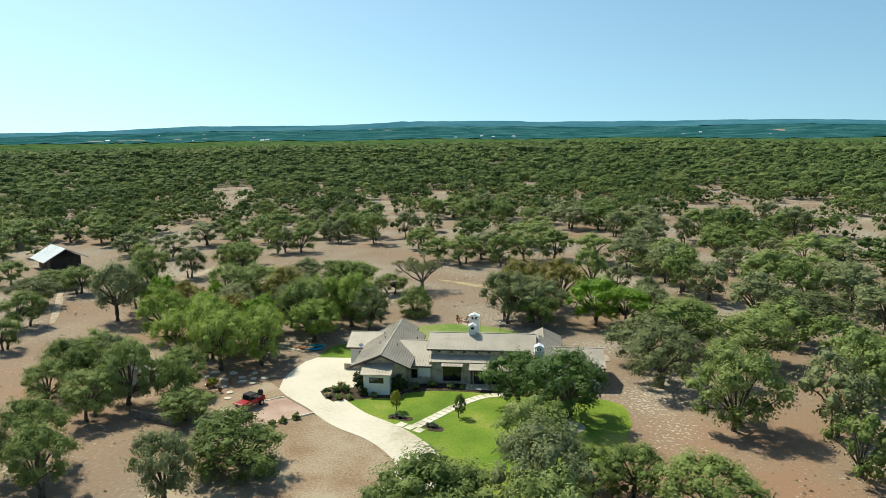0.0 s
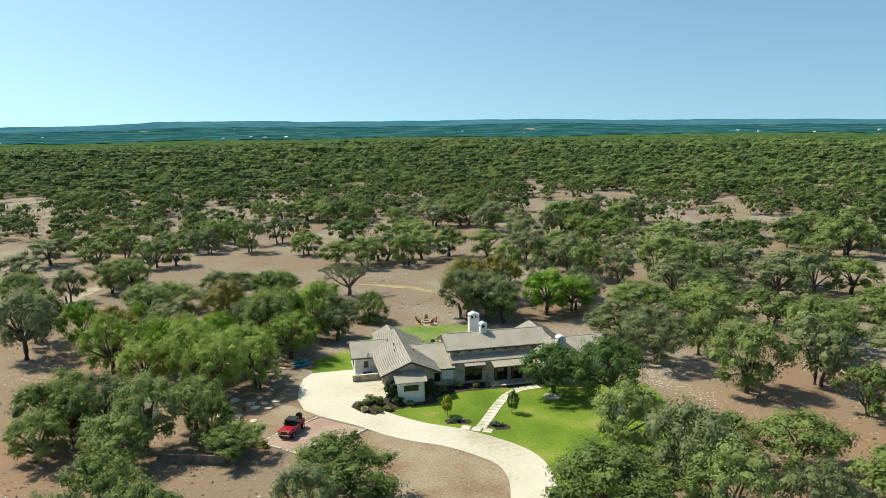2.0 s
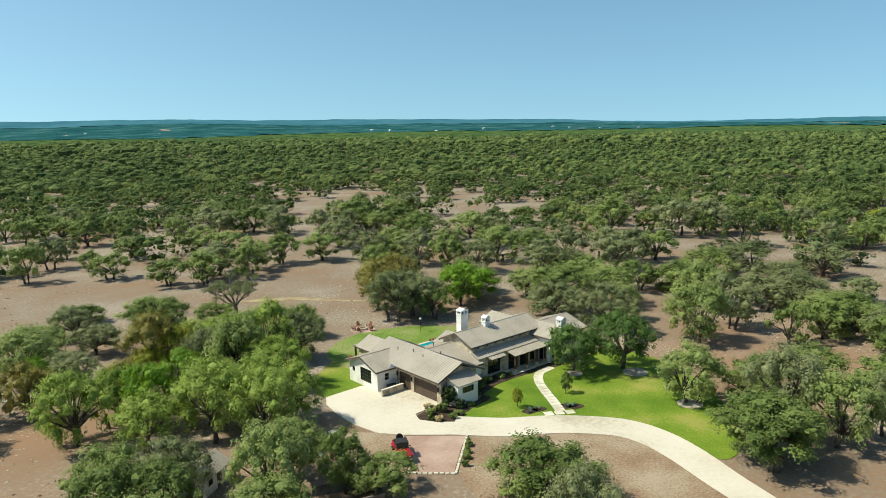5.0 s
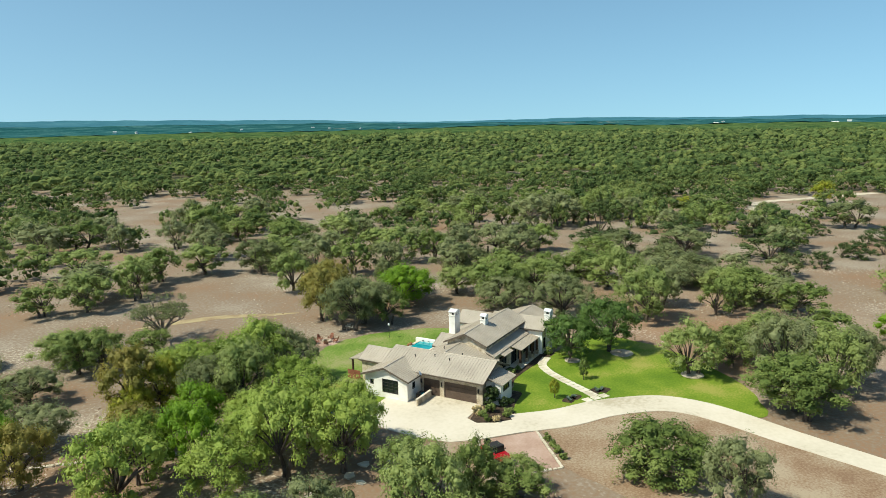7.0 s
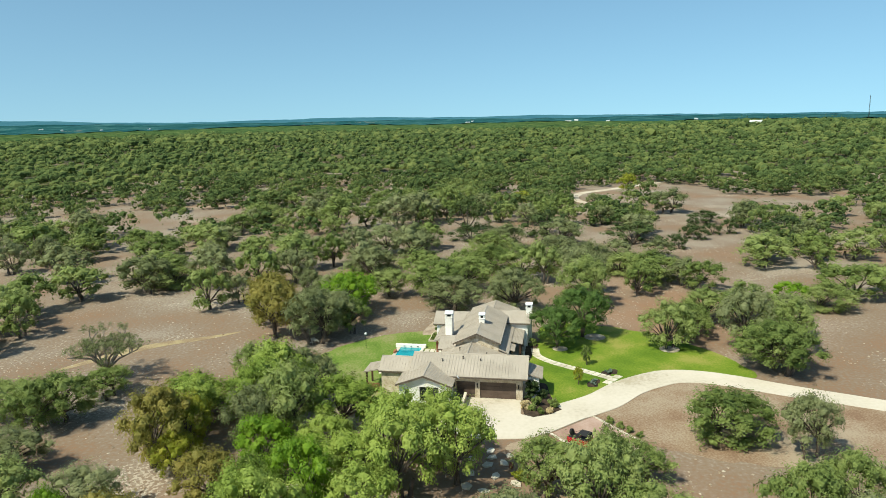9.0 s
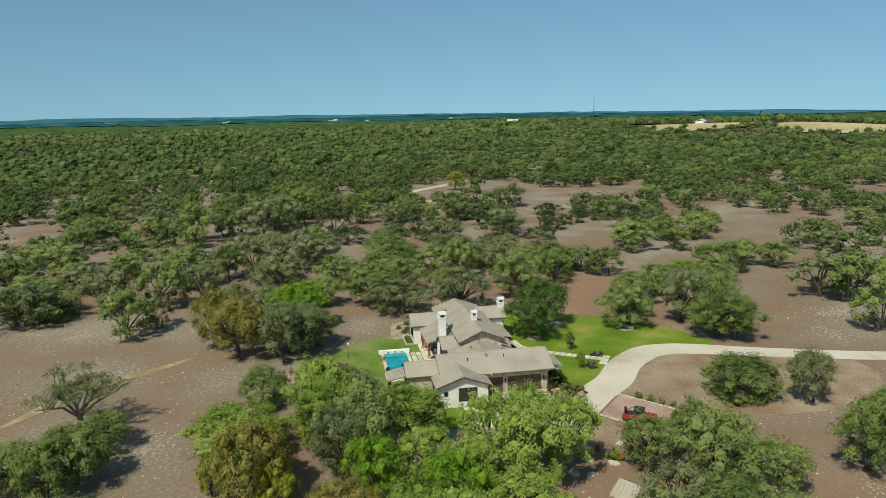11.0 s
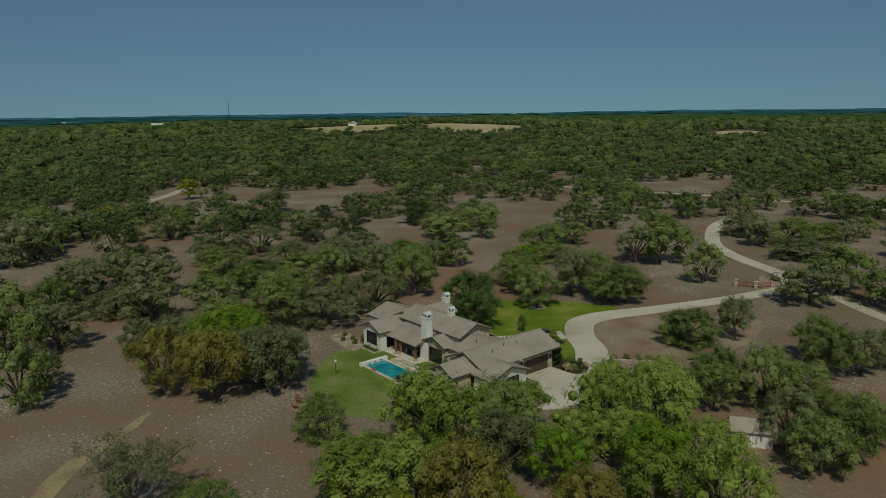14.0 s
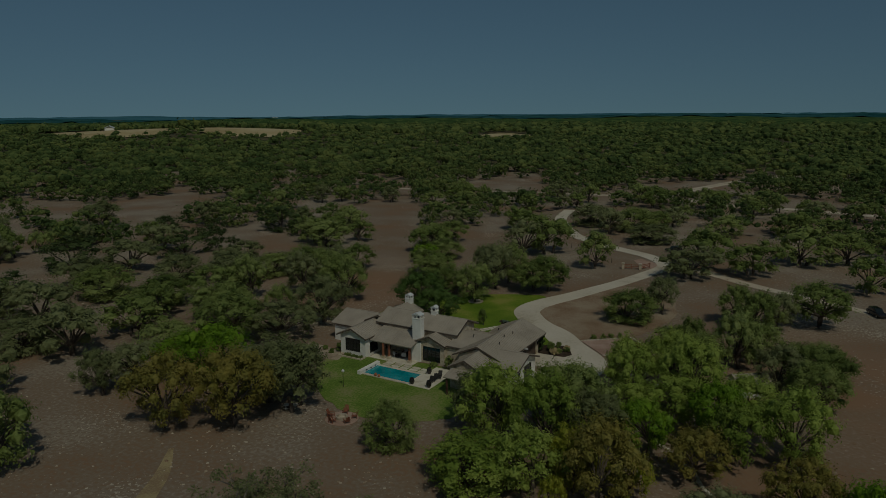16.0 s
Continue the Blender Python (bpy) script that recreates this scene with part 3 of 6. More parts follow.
def window(axis, pos, lo, hi, sill, head, cols=2, rows=1, out=-1, kind="window"):
    """A framed window set into a wall opening: frame, bars, dark panes and a sill."""
    def bx(bm, a, b, z0, z1, d0, d1):
        p0, p1 = sorted((pos + out * d0, pos + out * d1))
        if axis == "x":
            add_box(bm, a, p0, z0, b, p1, z1)
        else:
            add_box(bm, p0, a, z0, p1, b, z1)
    bm = bmesh.new()
    f = 0.07
    bx(bm, lo, hi, head - f, head, 0.02, 0.15)
    bx(bm, lo, hi, sill, sill + f, 0.02, 0.15)
    bx(bm, lo, lo + f, sill + f, head - f, 0.02, 0.15)
    bx(bm, hi - f, hi, sill + f, head - f, 0.02, 0.15)
    w = part(kind, bm, DARK, HOUSE, "dark bronze framed window")
    for c in range(cols):
        for r in range(rows):
            a, b = lo + f + (hi - lo - 2 * f) * c / cols, lo + f + (hi - lo - 2 * f) * (c + 1) / cols
            z0, z1 = sill + f + (head - sill - 2 * f) * r / rows, sill + f + (head - sill - 2 * f) * (r + 1) / rows
            bm = bmesh.new()
            bx(bm, a + 0.025, b - 0.025, z0 + 0.025, z1 - 0.025, 0.03, 0.05)
            part("pane", bm, GLASS, w)
    for c in range(1, cols):
        a = lo + f + (hi - lo - 2 * f) * c / cols
        bm = bmesh.new()
        bx(bm, a - 0.03, a + 0.03, sill + f, head - f, 0.02, 0.1)
        part("glazing_bar", bm, DARK, w)
    for r in range(1, rows):
        z = sill + f + (head - sill - 2 * f) * r / rows
        bm = bmesh.new()
        bx(bm, lo + f, hi - f, z - 0.03, z + 0.03, 0.02, 0.09)
        part("glazing_bar", bm, DARK, w)
    return w


# garage wing
G0, G1 = (-1.4, 1.35, 0.05, 2.55), (-7.3, -2.1, 0.05, 2.55)
wall("y", -15.75, -8.1, 7.6, 3.75, STONE, [G1, G0])
wall("y", -9.2, -8.1, 7.6, 3.6, STONE)
wall("x", -8.1, -15.87, -9.08, 3.62, STONE, gable=(-12.5, 4.95))
wall("x", 7.6, -15.87, -9.08, 3.62, STONE, [(-12.0, -9.8, 1.0, 2.6)], gable=(-12.3, 4.95))
window("x", 7.6, -12.0, -9.8, 1.0, 2.6, 3, 1, 1)
gable_roof("y", -8.95, 8.1, -12.5, 4.5, 4.4, 5.55, 3.68, 3.62)
for a, b, s, h in (G0, G1):
    for k in range(4):
        z0, z1 = s + (h - s) * k / 4, s + (h - s) * (k + 1) / 4
        bm = boxes((-15.72, a, z0 + 0.012, -15.66, b, z1 - 0.012), bevel=0.01)
        if k == 0:
            door = part("garage_door", bm, DOORBROWN, HOUSE, "dark brown sectional garage door")
        else:
            part("panel", bm, DOORBROWN, door)
for y in (-7.62, -1.75, 1.62):
    lamp = part("wall_lamp", boxes((-16.08, y - 0.09, 1.75, -15.9, y + 0.09, 2.25), bevel=0.03), DARK, HOUSE, "black lantern on the stone pier")
    part("cap", boxes((-16.1, y - 0.11, 2.26, -15.89, y + 0.11, 2.32)), DARK, lamp)
part("garage_lintel", boxes((-15.95, -8.1, 2.7, -15.885, 1.8, 3.0)), STONE, HOUSE, "pale stone lintel band")

# studio bump under a lean-to roof
wall("x", -10.35, -14.75, -10.95, 3.15, STUCCO, [(-13.9, -11.8, 1.75, 2.6)])
window("x", -10.35, -13.9, -11.8, 1.75, 2.6, 3, 1)
wall("y", -14.65, -10.2, -8.2, 3.3, STUCCO)
wall("y", -11.05, -10.2, -8.2, 3.3, STUCCO)
shed_roof(-15.15, -10.6, -11.0, 3.2, -8.2, 4.05)

# white west gable
wall("y", -19.45, 1.75, 8.95, 3.3, STUCCO, [(3.3, 6.0, 0.9, 2.9), (7.5, 8.1, 1.8, 2.5)], gable=(5.35, 4.55))
window("y", -19.45, 3.3, 6.0, 0.9, 2.9, 3, 4)
window("y", -19.45, 7.5, 8.1, 1.8, 2.5, 1, 1)
wall("x", 1.9, -19.32, -15.9, 3.3, STUCCO, [(-18.2, -17.5, 1.5, 2.5)])
window("x", 1.9, -18.2, -17.5, 1.5, 2.5, 1, 2)
wall("x", 8.8, -19.32, -15.9, 3.3, STUCCO)
gable_roof("x", -20.15, -12.0, 5.35, 4.1, 4.0, 4.78, 3.3, 3.35)
part("satellite_dish", lathe([(0.03, 0), (0.2, 0.04), (0.36, 0.14), (0.34, 0.16), (0.18, 0.07), (0.02, 0.04)]), WHITEMETAL, HOUSE, "white satellite dish on the eave").matrix_basis = pose(-17.6, 0.9, 3.75, 55, 0, 20)
bm = tube([(-17.7, 1.35, 3.35), (-17.65, 1.1, 3.6), (-17.62, 1.0, 3.75)], [0.025] * 3)
part("dish_arm", bm, DARK, HOUSE)

# back service wing and its lean-to
wall("y", -15.1, 9.0, 12.6, 3.4, STONE)
wall("y", -10.4, 7.7, 12.6, 3.4, STONE)
wall("x", 12.5, -15.0, -10.5, 3.4, STONE, [(-13.6, -11.9, 0.9, 2.4)], gable=(-12.9, 4.55))
window("x", 12.5, -13.6, -11.9, 0.9, 2.4, 2, 1, 1)
gable_roof("y", 7.7, 12.95, -12.9, 2.75, 2.9, 4.92, 3.55, 3.5)
shed_roof(-14.6, -10.8, 15.5, 2.85, 12.9, 3.4)
for x in (-14.2, -11.2):
    part("post", boxes((x - 0.13, 15.0, 0, x + 0.13, 15.26, 2.86), bevel=0.02), TIMBER, HOUSE, "dark timber post")

# connector between garage and hall
wall("x", -5.4, -9.1, -5.5, 3.05, STONE, [(-8.5, -7.6, 0.9, 2.3)])
window("x", -5.4, -8.5, -7.6, 0.9, 2.3, 1, 2)
part("wall", boxes((-7.4, -5.62, 1.2, -5.6, -5.54, 2.9)), STUCCO, HOUSE, "white stucco panel")
wall("x", 4.6, -9.1, -4.9, 3.4, STONE)
gable_roof("x", -12.2, -5.4, 0.35, 6.4, 4.7, 5.05, 3.0, 3.6)

# main hall with clerestory
CL = [(-4.6 + 1.9 * k, -4.2 + 1.9 * k, 4.5, 4.85) for k in range(6)]
wall("x", -3.75, -5.6, 7.4, 5.2, STONE, CL, base=3.0)
for a, b, s, h in CL:
    window("x", -3.75, a, b, s, h, 1, 1)
wall("x", 2.75, -5.6, 7.4, 5.05, STONE, [(-0.6 + 2 * k, 0.4 + 2 * k, 4.55, 4.85) for k in (1, 2, 3)], base=0)
for k in (1, 2, 3):
    window("x", 2.75, -0.6 + 2 * k, 0.4 + 2 * k, 4.55, 4.85, 1, 1, 1)
wall("y", -5.5, -3.62, 2.62, 5.1, STONE, gable=(-0.5, 6.35))
gable_roof("x", -6.25, 10.2, -0.5, 3.8, 3.75, 6.68, 5.12, 4.95)
FRONT = [(-3.7, -1.0, 0.5, 2.75), (0.9, 3.0, 0.05, 2.75), (3.6, 5.4, 0.05, 2.75), (6.0, 7.0, 0.5, 2.75)]
wall("x", -5.1, -5.6, 7.7, 3.4, STONE, FRONT)
for k, (a, b, s, h) in enumerate(FRONT):
    window("x", -5.1, a, b, s, h, 2 if k != 3 else 1, 3 if k in (0, 3) else 2, kind="window" if k in (0, 3) else "glazed_door")
shed_roof(-5.9, 8.0, -5.5, 3.5, -3.85, 4.2)
shed_roof(-3.9, -0.7, -6.3, 3.15, -5.3, 3.42, 0.08)
shed_roof(0.3, 8.0, -7.3, 3.0, -5.3, 3.42, 0.1)
for x in (-3.7, -0.9):
    part("bracket", tube([(x, -5.25, 2.3), (x, -5.8, 2.75), (x, -6.15, 3.08)], [0.06] * 3, 4), TIMBER, HOUSE, "dark timber bracket")
for x in (0.7, 3.3, 5.7, 7.7):
    p = part("post", boxes((x - 0.16, -7.1, 0.1, x + 0.16, -6.78, 3.0), bevel=0.03), TIMBER, HOUSE, "dark timber porch post")
    part("plinth", boxes((x - 0.26, -7.2, 0, x + 0.26, -6.68, 0.75), bevel=0.03), STONE, p, "stone plinth")
part("porch_beam", boxes((0.4, -7.08, 2.72, 8.0, -6.82, 2.94)), TIMBER, HOUSE, "dark timber beam")
part("porch_floor", boxes((-0.2, -7.5, -0.05, 8.0, -5.2, 0.14), bevel=0.02), SLAB, HOUSE, "pale stone porch floor")

# garden-side gable with a window bank
LW = [(-4.2, -0.9, 0.4, 2.9)]
wall("x", 5.25, -5.0, 0.0, 3.55, STONE, LW, gable=(-2.3, 4.6))
window("x", 5.25, -4.2, -0.9, 0.4, 2.9, 4, 2, 1)
wall("y", -4.9, 2.85, 5.15, 3.5, STONE)
wall("y", -0.1, 2.85, 5.15, 3.5, STONE)
gable_roof("y", 2.4, 5.85, -2.3, 3.05, 2.75, 4.9, 3.62, 3.72)

# covered terrace
shed_roof(0.1, 8.6, 7.55, 3.05, 2.85, 4.55, 0.2)
part("terrace_floor", boxes((-0.2, 2.9, -0.05, 8.5, 7.9, 0.12), bevel=0.02), SLAB, HOUSE, "pale stone terrace floor")
for x, y in ((0.75, 7.0), (4.9, 7.0), (5.9, 7.3)):
    p = part("post", boxes((x - 0.17, y - 0.17, 0.1, x + 0.17, y + 0.17, 3.1), bevel=0.03), REDWOOD, HOUSE, "red-brown timber post")
    part("plinth", boxes((x - 0.3, y - 0.3, 0, x + 0.3, y + 0.3, 0.6), bevel=0.03), STONE, p, "stone plinth")
part("terrace_beam", boxes((0.4, 6.85, 2.75, 8.5, 7.15, 3.0)), REDWOOD, HOUSE, "red-brown timber beam")
part("hearth", boxes((-0.55, 4.3, 0, 1.3, 5.6, 3.4), bevel=0.04), STUCCO, HOUSE, "white stucco hearth breast")
window("x", 2.75, 2.0, 7.6, 0.1, 2.7, 6, 1, 1, "glazed_door")

# bedroom wing, lower north part and higher south part
wall("x", 8.35, 8.75, 14.05, 3.6, STUCCO, [(9.9, 13.0, 0.8, 3.05)], gable=(11.45, 4.7))
window("x", 8.35, 9.9, 13.0, 0.8, 3.05, 4, 3, 1)
wall("y", 8.87, 2.6, 8.25, 3.55, STUCCO, [(5.0, 7.2, 0.5, 2.4)])
window("y", 8.87, 5.0, 7.2, 0.5, 2.4, 2, 1)
wall("y", 13.93, 1.0, 8.25, 3.55, STUCCO, [(3.0, 4.6, 0.9, 2.3)])
window("y", 13.93, 3.0, 4.6, 0.9, 2.3, 2, 1, 1)
gable_roof("y", 0.5, 9.0, 11.45, 3.15, 3.1, 4.98, 3.55, 3.6)
wall("x", -7.65, 7.95, 13.2, 4.3, STUCCO, [(8.5, 9.4, 0.9, 2.7), (11.7, 12.6, 0.9, 2.7)], gable=(10.55, 5.45))
window("x", -7.65, 8.5, 9.4, 0.9, 2.7, 1, 2)
window("x", -7.65, 11.7, 12.6, 0.9, 2.7, 1, 2)
wall("y", 8.07, -7.55, -2.5, 4.3, STUCCO, [(-6.4, -5.6, 0.3, 2.5)])
window("y", 8.07, -6.4, -5.6, 0.3, 2.5, 1, 2)
wall("y", 13.07, -7.55, 1.6, 4.3, STUCCO)
wall("x", 1.6, 7.95, 13.2, 4.3, STONE, gable=(10.55, 5.45))
gable_roof("y", -8.25, 2.2, 10.55, 3.1, 3.1, 5.72, 4.35, 4.35)
# east wing
wall("x", 3.0, 13.2, 19.7, 3.25, STUCCO, [(15.0, 16.6, 0.9, 2.3)])
window("x", 3.0, 15.0, 16.6, 0.9, 2.3, 2, 1, 1)
wall("x", -5.2, 13.2, 19.7, 3.25, STUCCO, [(15.0, 17.0, 0.9, 2.3)])
window("x", -5.2, 15.0, 17.0, 0.9, 2.3, 2, 1)
wall("y", 19.6, -5.1, 2.9, 3.25, STUCCO, [(-2.0, 0.0, 0.9, 2.3)], gable=(-1.15, 4.6))
window("y", 19.6, -2.0, 0.0, 0.9, 2.3, 2, 1, 1)
gable_roof("x", 10.6, 20.3, -1.15, 4.6, 4.6, 4.88, 3.25, 3.25)


def chimney(x, y, z0, z1, w, d):
    """A stucco chimney with an open belfry top and a small gabled cap."""
    shaft = part("chimney", boxes((x - w / 2, y - d / 2, z0, x + w / 2, y + d / 2, z1 - 1.0), bevel=0.02), STUCCO, HOUSE, "white stucco chimney with a gabled metal cap")
    part("collar", boxes((x - w / 2 - 0.08, y - d / 2 - 0.08, z1 - 1.05, x + w / 2 + 0.08, y + d / 2 + 0.08, z1 - 0.95), bevel=0.02), STUCCO, shaft)
    t = 0.2
    bm = bmesh.new()
    for sx in (-1, 1):
        for sy in (-1, 1):
            cx, cy = x + sx * (w / 2 - t / 2), y + sy * (d / 2 - t / 2)
            add_box(bm, cx - t / 2, cy - t / 2, z1 - 0.95, cx + t / 2, cy + t / 2, z1 - 0.5)
    if w > 1.2:
        add_box(bm, x - 0.1, y - d / 2, z1 - 0.95, x + 0.1, y + d / 2, z1 - 0.5)
    add_box(bm, x - w / 2, y - d / 2, z1 - 0.5, x + w / 2, y + d / 2, z1 - 0.36)
    part("belfry", bm, STUCCO, shaft)
    part("flue", boxes((x - w * 0.24, y - d * 0.24, z1 - 0.95, x + w * 0.24, y + d * 0.24, z1 - 0.6)), DARK, shaft)
    bm = bmesh.new()
    o = 0.1
    p = [bm.verts.new(v) for v in ((x - w / 2 - o, y - d / 2 - o, z1 - 0.36), (x + w / 2 + o, y - d / 2 - o, z1 - 0.36), (x + w / 2 + o, y + d / 2 + o, z1 - 0.36), (x - w / 2 - o, y + d / 2 + o, z1 - 0.36), (x, y - d / 2 - o, z1), (x, y + d / 2 + o, z1))]
    for f in ((0, 1, 4), (2, 3, 5), (1, 2, 5, 4), (3, 0, 4, 5), (3, 2, 1, 0)):
        bm.faces.new([p[i] for i in f])
    part("cap", bm, WHITEMETAL, shaft, "pale metal gabled cap")


chimney(0.35, 4.8, 3.0, 8.4, 1.65, 1.15)
chimney(0.42, -0.65, 6.0, 8.25, 1.0, 0.9)
chimney(10.5, -7.9, 0.0, 7.4, 1.25, 1.05)
for x, y, z in ((-13.6, 0.6, 5.15), (-13.9, -2.0, 5.0), (-11.0, -2.6, 4.95), (9.4, 1.0, 5.3), (-8.6, 1.8, 4.75), (-14.2, 3.6, 4.9)):
    v = part("vent_pipe", tube([(x, y, z - 0.5), (x, y, z + 0.3)], [0.06, 0.06], 8), DARK, HOUSE, "dark roof vent pipe")
    part("cowl", lathe([(0.1, 0), (0.12, 0.06), (0.02, 0.1)], 8), DARK, v).matrix_basis = pose(x, y, z + 0.28)
part("inner_floor", boxes((-15.5, -7.9, -0.06, -9.3, 7.4, 0.04)), INSIDE, HOUSE)
part("inner_floor", boxes((-5.4, -4.9, -0.06, 7.9, 2.6, 0.045)), INSIDE, HOUSE)


# ---- trees ----
def leaf_cloud(clumps, leaves, size, seed, core=0.62):
    """Clumps of leaf sprays (centre, radius): a rough inner mass with many small leaf faces standing off it, as one mesh."""
    rng = np.random.default_rng(seed)
    verts, faces = [], []
    ico = bmesh.new()
    bmesh.ops.create_icosphere(ico, subdivisions=1, radius=1)
    iv = np.array([v.co[:] for v in ico.verts])
    fi = [tuple(v.index for v in f.verts) for f in ico.faces]
    ico.free()
    for c, r in clumps:
        c = np.array(c)
        base = len(verts)
        k = r * (core + core * 0.5 * rng.random((len(iv), 1)))
        verts.extend((c + iv * k * np.array([1, 1, 0.8])).tolist())
        faces.extend(tuple(base + i for i in f) for f in fi)
        d = rng.normal(size=(leaves, 3))
        d[:, 2] += 0.25
        d /= np.linalg.norm(d, axis=1)[:, None]
        p = c + d * r * (0.72 + 0.42 * rng.random((leaves, 1))) * np.array([1, 1, 0.85])
        nrm = d + rng.normal(size=(leaves, 3)) * 0.55
        nrm /= np.linalg.norm(nrm, axis=1)[:, None]
        u = np.cross(nrm, rng.normal(size=(leaves, 3)))
        u /= np.linalg.norm(u, axis=1)[:, None]
        w = np.cross(nrm, u)
        s = size * (0.6 + 0.8 * rng.random((leaves, 1)))
        quad = np.stack([p - u * s, p - w * s * 0.6, p + u * s, p + w * s * 0.6], 1).reshape(-1, 3)
        base = len(verts)
        verts.extend(quad.tolist())
        faces.extend((base + 4 * i, base + 4 * i + 1, base + 4 * i + 2, base + 4 * i + 3) for i in range(leaves))
    me = bpy.data.meshes.new("crown")
    me.from_pydata(verts, [], faces)
    return me


def oak_form(seed, lobes, sprays, leaves, size, trunks=1, low=1.5, flat=1.0, core=0.55):
    """A live oak 12 m wide and 8 m high: forked trunk and a domed crown of many leafy lobes, each built of small leaf sprays with gaps between."""
    rng = np.random.default_rng(seed)
    rnd = random.Random(seed)
    swell = [rnd.uniform(0.74, 1.14) for k in range(7)]
    tops = []
    for k in range(lobes):
        q = math.sqrt((k + 0.5) / lobes)
        a = k * 2.39996 + rnd.uniform(-0.4, 0.4)
        s = np.interp((a % math.tau) / math.tau * 7, range(8), swell + swell[:1])
        rho = q * 4.8 * s * rnd.uniform(0.88, 1.06)
        r = rnd.uniform(0.95, 1.6) * (1.1 - 0.2 * q)
        dome = math.sqrt(max(0.0, 1 - (q * 0.95) ** 2))
        z = low + r * 0.6 + (8.0 - low - r * 1.4) * dome * rnd.uniform(0.66, 1.0)
        tops.append((math.cos(a) * rho, math.sin(a) * rho, z, r))
        if q > 0.55 and rnd.random() < 0.5:
            tops.append((math.cos(a + 0.25) * rho * 0.8, math.sin(a + 0.25) * rho * 0.8, low + r * 0.5, r * 0.85))
    bm = bmesh.new()
    for t in range(trunks):
        ox, oy = (rnd.uniform(-0.9, 0.9), rnd.uniform(-0.9, 0.9)) if trunks > 1 else (0, 0)
        fork = Vector((ox * 1.5 + rnd.uniform(-0.4, 0.4), oy * 1.5 + rnd.uniform(-0.4, 0.4), low * 0.8 + rnd.uniform(0.2, 0.7)))
        w = 0.36 if trunks == 1 else 0.25
        add_tube(bm, [(ox, oy, -0.2), (ox * 1.2, oy * 1.2, fork.z * 0.4), fork], [w * 1.4, w, w * 0.85], 7)
        for k, (x, y, z, r) in enumerate(tops):
            if k % trunks != t or k % 2:
                continue
            m = fork.lerp(Vector((x, y, z)), 0.5) + Vector((rnd.uniform(-0.4, 0.4), rnd.uniform(-0.4, 0.4), rnd.uniform(-0.1, 0.4)))
            add_tube(bm, [fork - Vector((0, 0, 0.2)), m, (x, y, z)], [w * 0.5, w * 0.32, w * 0.12], 5)
    bmesh.ops.scale(bm, vec=(1, 1, flat), verts=bm.verts)
    trunk = mesh_of("trunk", bm, BARK)
    ico = bmesh.new()
    bmesh.ops.create_icosphere(ico, subdivisions=1, radius=1)
    iv = np.array([v.co[:] for v in ico.verts])
    fi = np.array([[v.index for v in f.verts] for f in ico.faces])
    ico.free()
    V, F, base = [], [], 0
    for x, y, z, r in tops:
        c = np.array([x, y, z])
        V.append(c + iv * r * core * (0.8 + 0.35 * rng.random((len(iv), 1))) * np.array([1, 1, 0.75]))
        F.append(fi + base)
        base += len(iv)
        d = rng.normal(size=(sprays, 3)) + np.array([0, 0, 0.3])
        d /= np.linalg.norm(d, axis=1)[:, None]
        hub = c + d * r * rng.uniform(0.55, 1.22, (sprays, 1)) * np.array([1, 1, 0.8])
        hub = np.repeat(hub, leaves, 0)
        d = np.repeat(d, leaves, 0)
        n = len(hub)
        off = rng.normal(size=(n, 3)) * np.array([1, 1, 0.7])
        p = hub + off * size * 1.9
        nrm = d + off * 0.15 + np.array([0, 0, 0.6]) + rng.normal(size=(n, 3)) * 0.2
        nrm /= np.linalg.norm(nrm, axis=1)[:, None]
        u = np.cross(nrm, rng.normal(size=(n, 3)))
        u *= size * rng.uniform(0.6, 1.3, (n, 1)) / np.linalg.norm(u, axis=1)[:, None]
        w = np.cross(nrm, u) * 1.2
        V.append(np.stack([p - u, p + u, p + w], 1).reshape(-1, 3))
        F.append(np.arange(n * 3).reshape(-1, 3) + base)
        base += n * 3
    V = np.concatenate(V)
    V[:, 2] = np.maximum(V[:, 2], 0.15 + 0.5 * low * rng.random(len(V))) * flat
    me = bpy.data.meshes.new("crown")
    me.from_pydata(V.tolist(), [], np.concatenate(F).tolist())
    return trunk, me


def tinted(crown, material):
    c = crown.copy()
    c.materials.append(material)
    return c


NEAR_FORMS = [oak_form(11 + k, 24 + k % 5, 16, 13, 0.143, 1 + k % 2, 1.5 + 0.35 * (k % 3)) for k in range(9)]
MID_FORMS = [oak_form(41 + k, 16 + k % 4, 13, 7, 0.215, 1 + k % 2, 1.2 + 0.3 * (k % 3), 1.0, 0.72) for k in range(8)]
BUSH_FORMS = [oak_form(71 + k, 34, 17, 13, 0.15, 2, 0.4, 0.675, 0.5) for k in range(3)]
CEDAR_FORMS = [oak_form(91 + k, 11, 13, 8, 0.24, 1, 0.1, 0.675, 0.6) for k in range(3)]
TINTS = {"oak": LEAF, "grey": LEAFGREY, "lime": LEAFLIME, "olive": LEAFOLIVE, "yellow": LEAFYELLOW, "fresh": LEAFFRESH, "cedar": CEDAR, "green": LEAFGREEN}
FORMS = {}
TREES = []


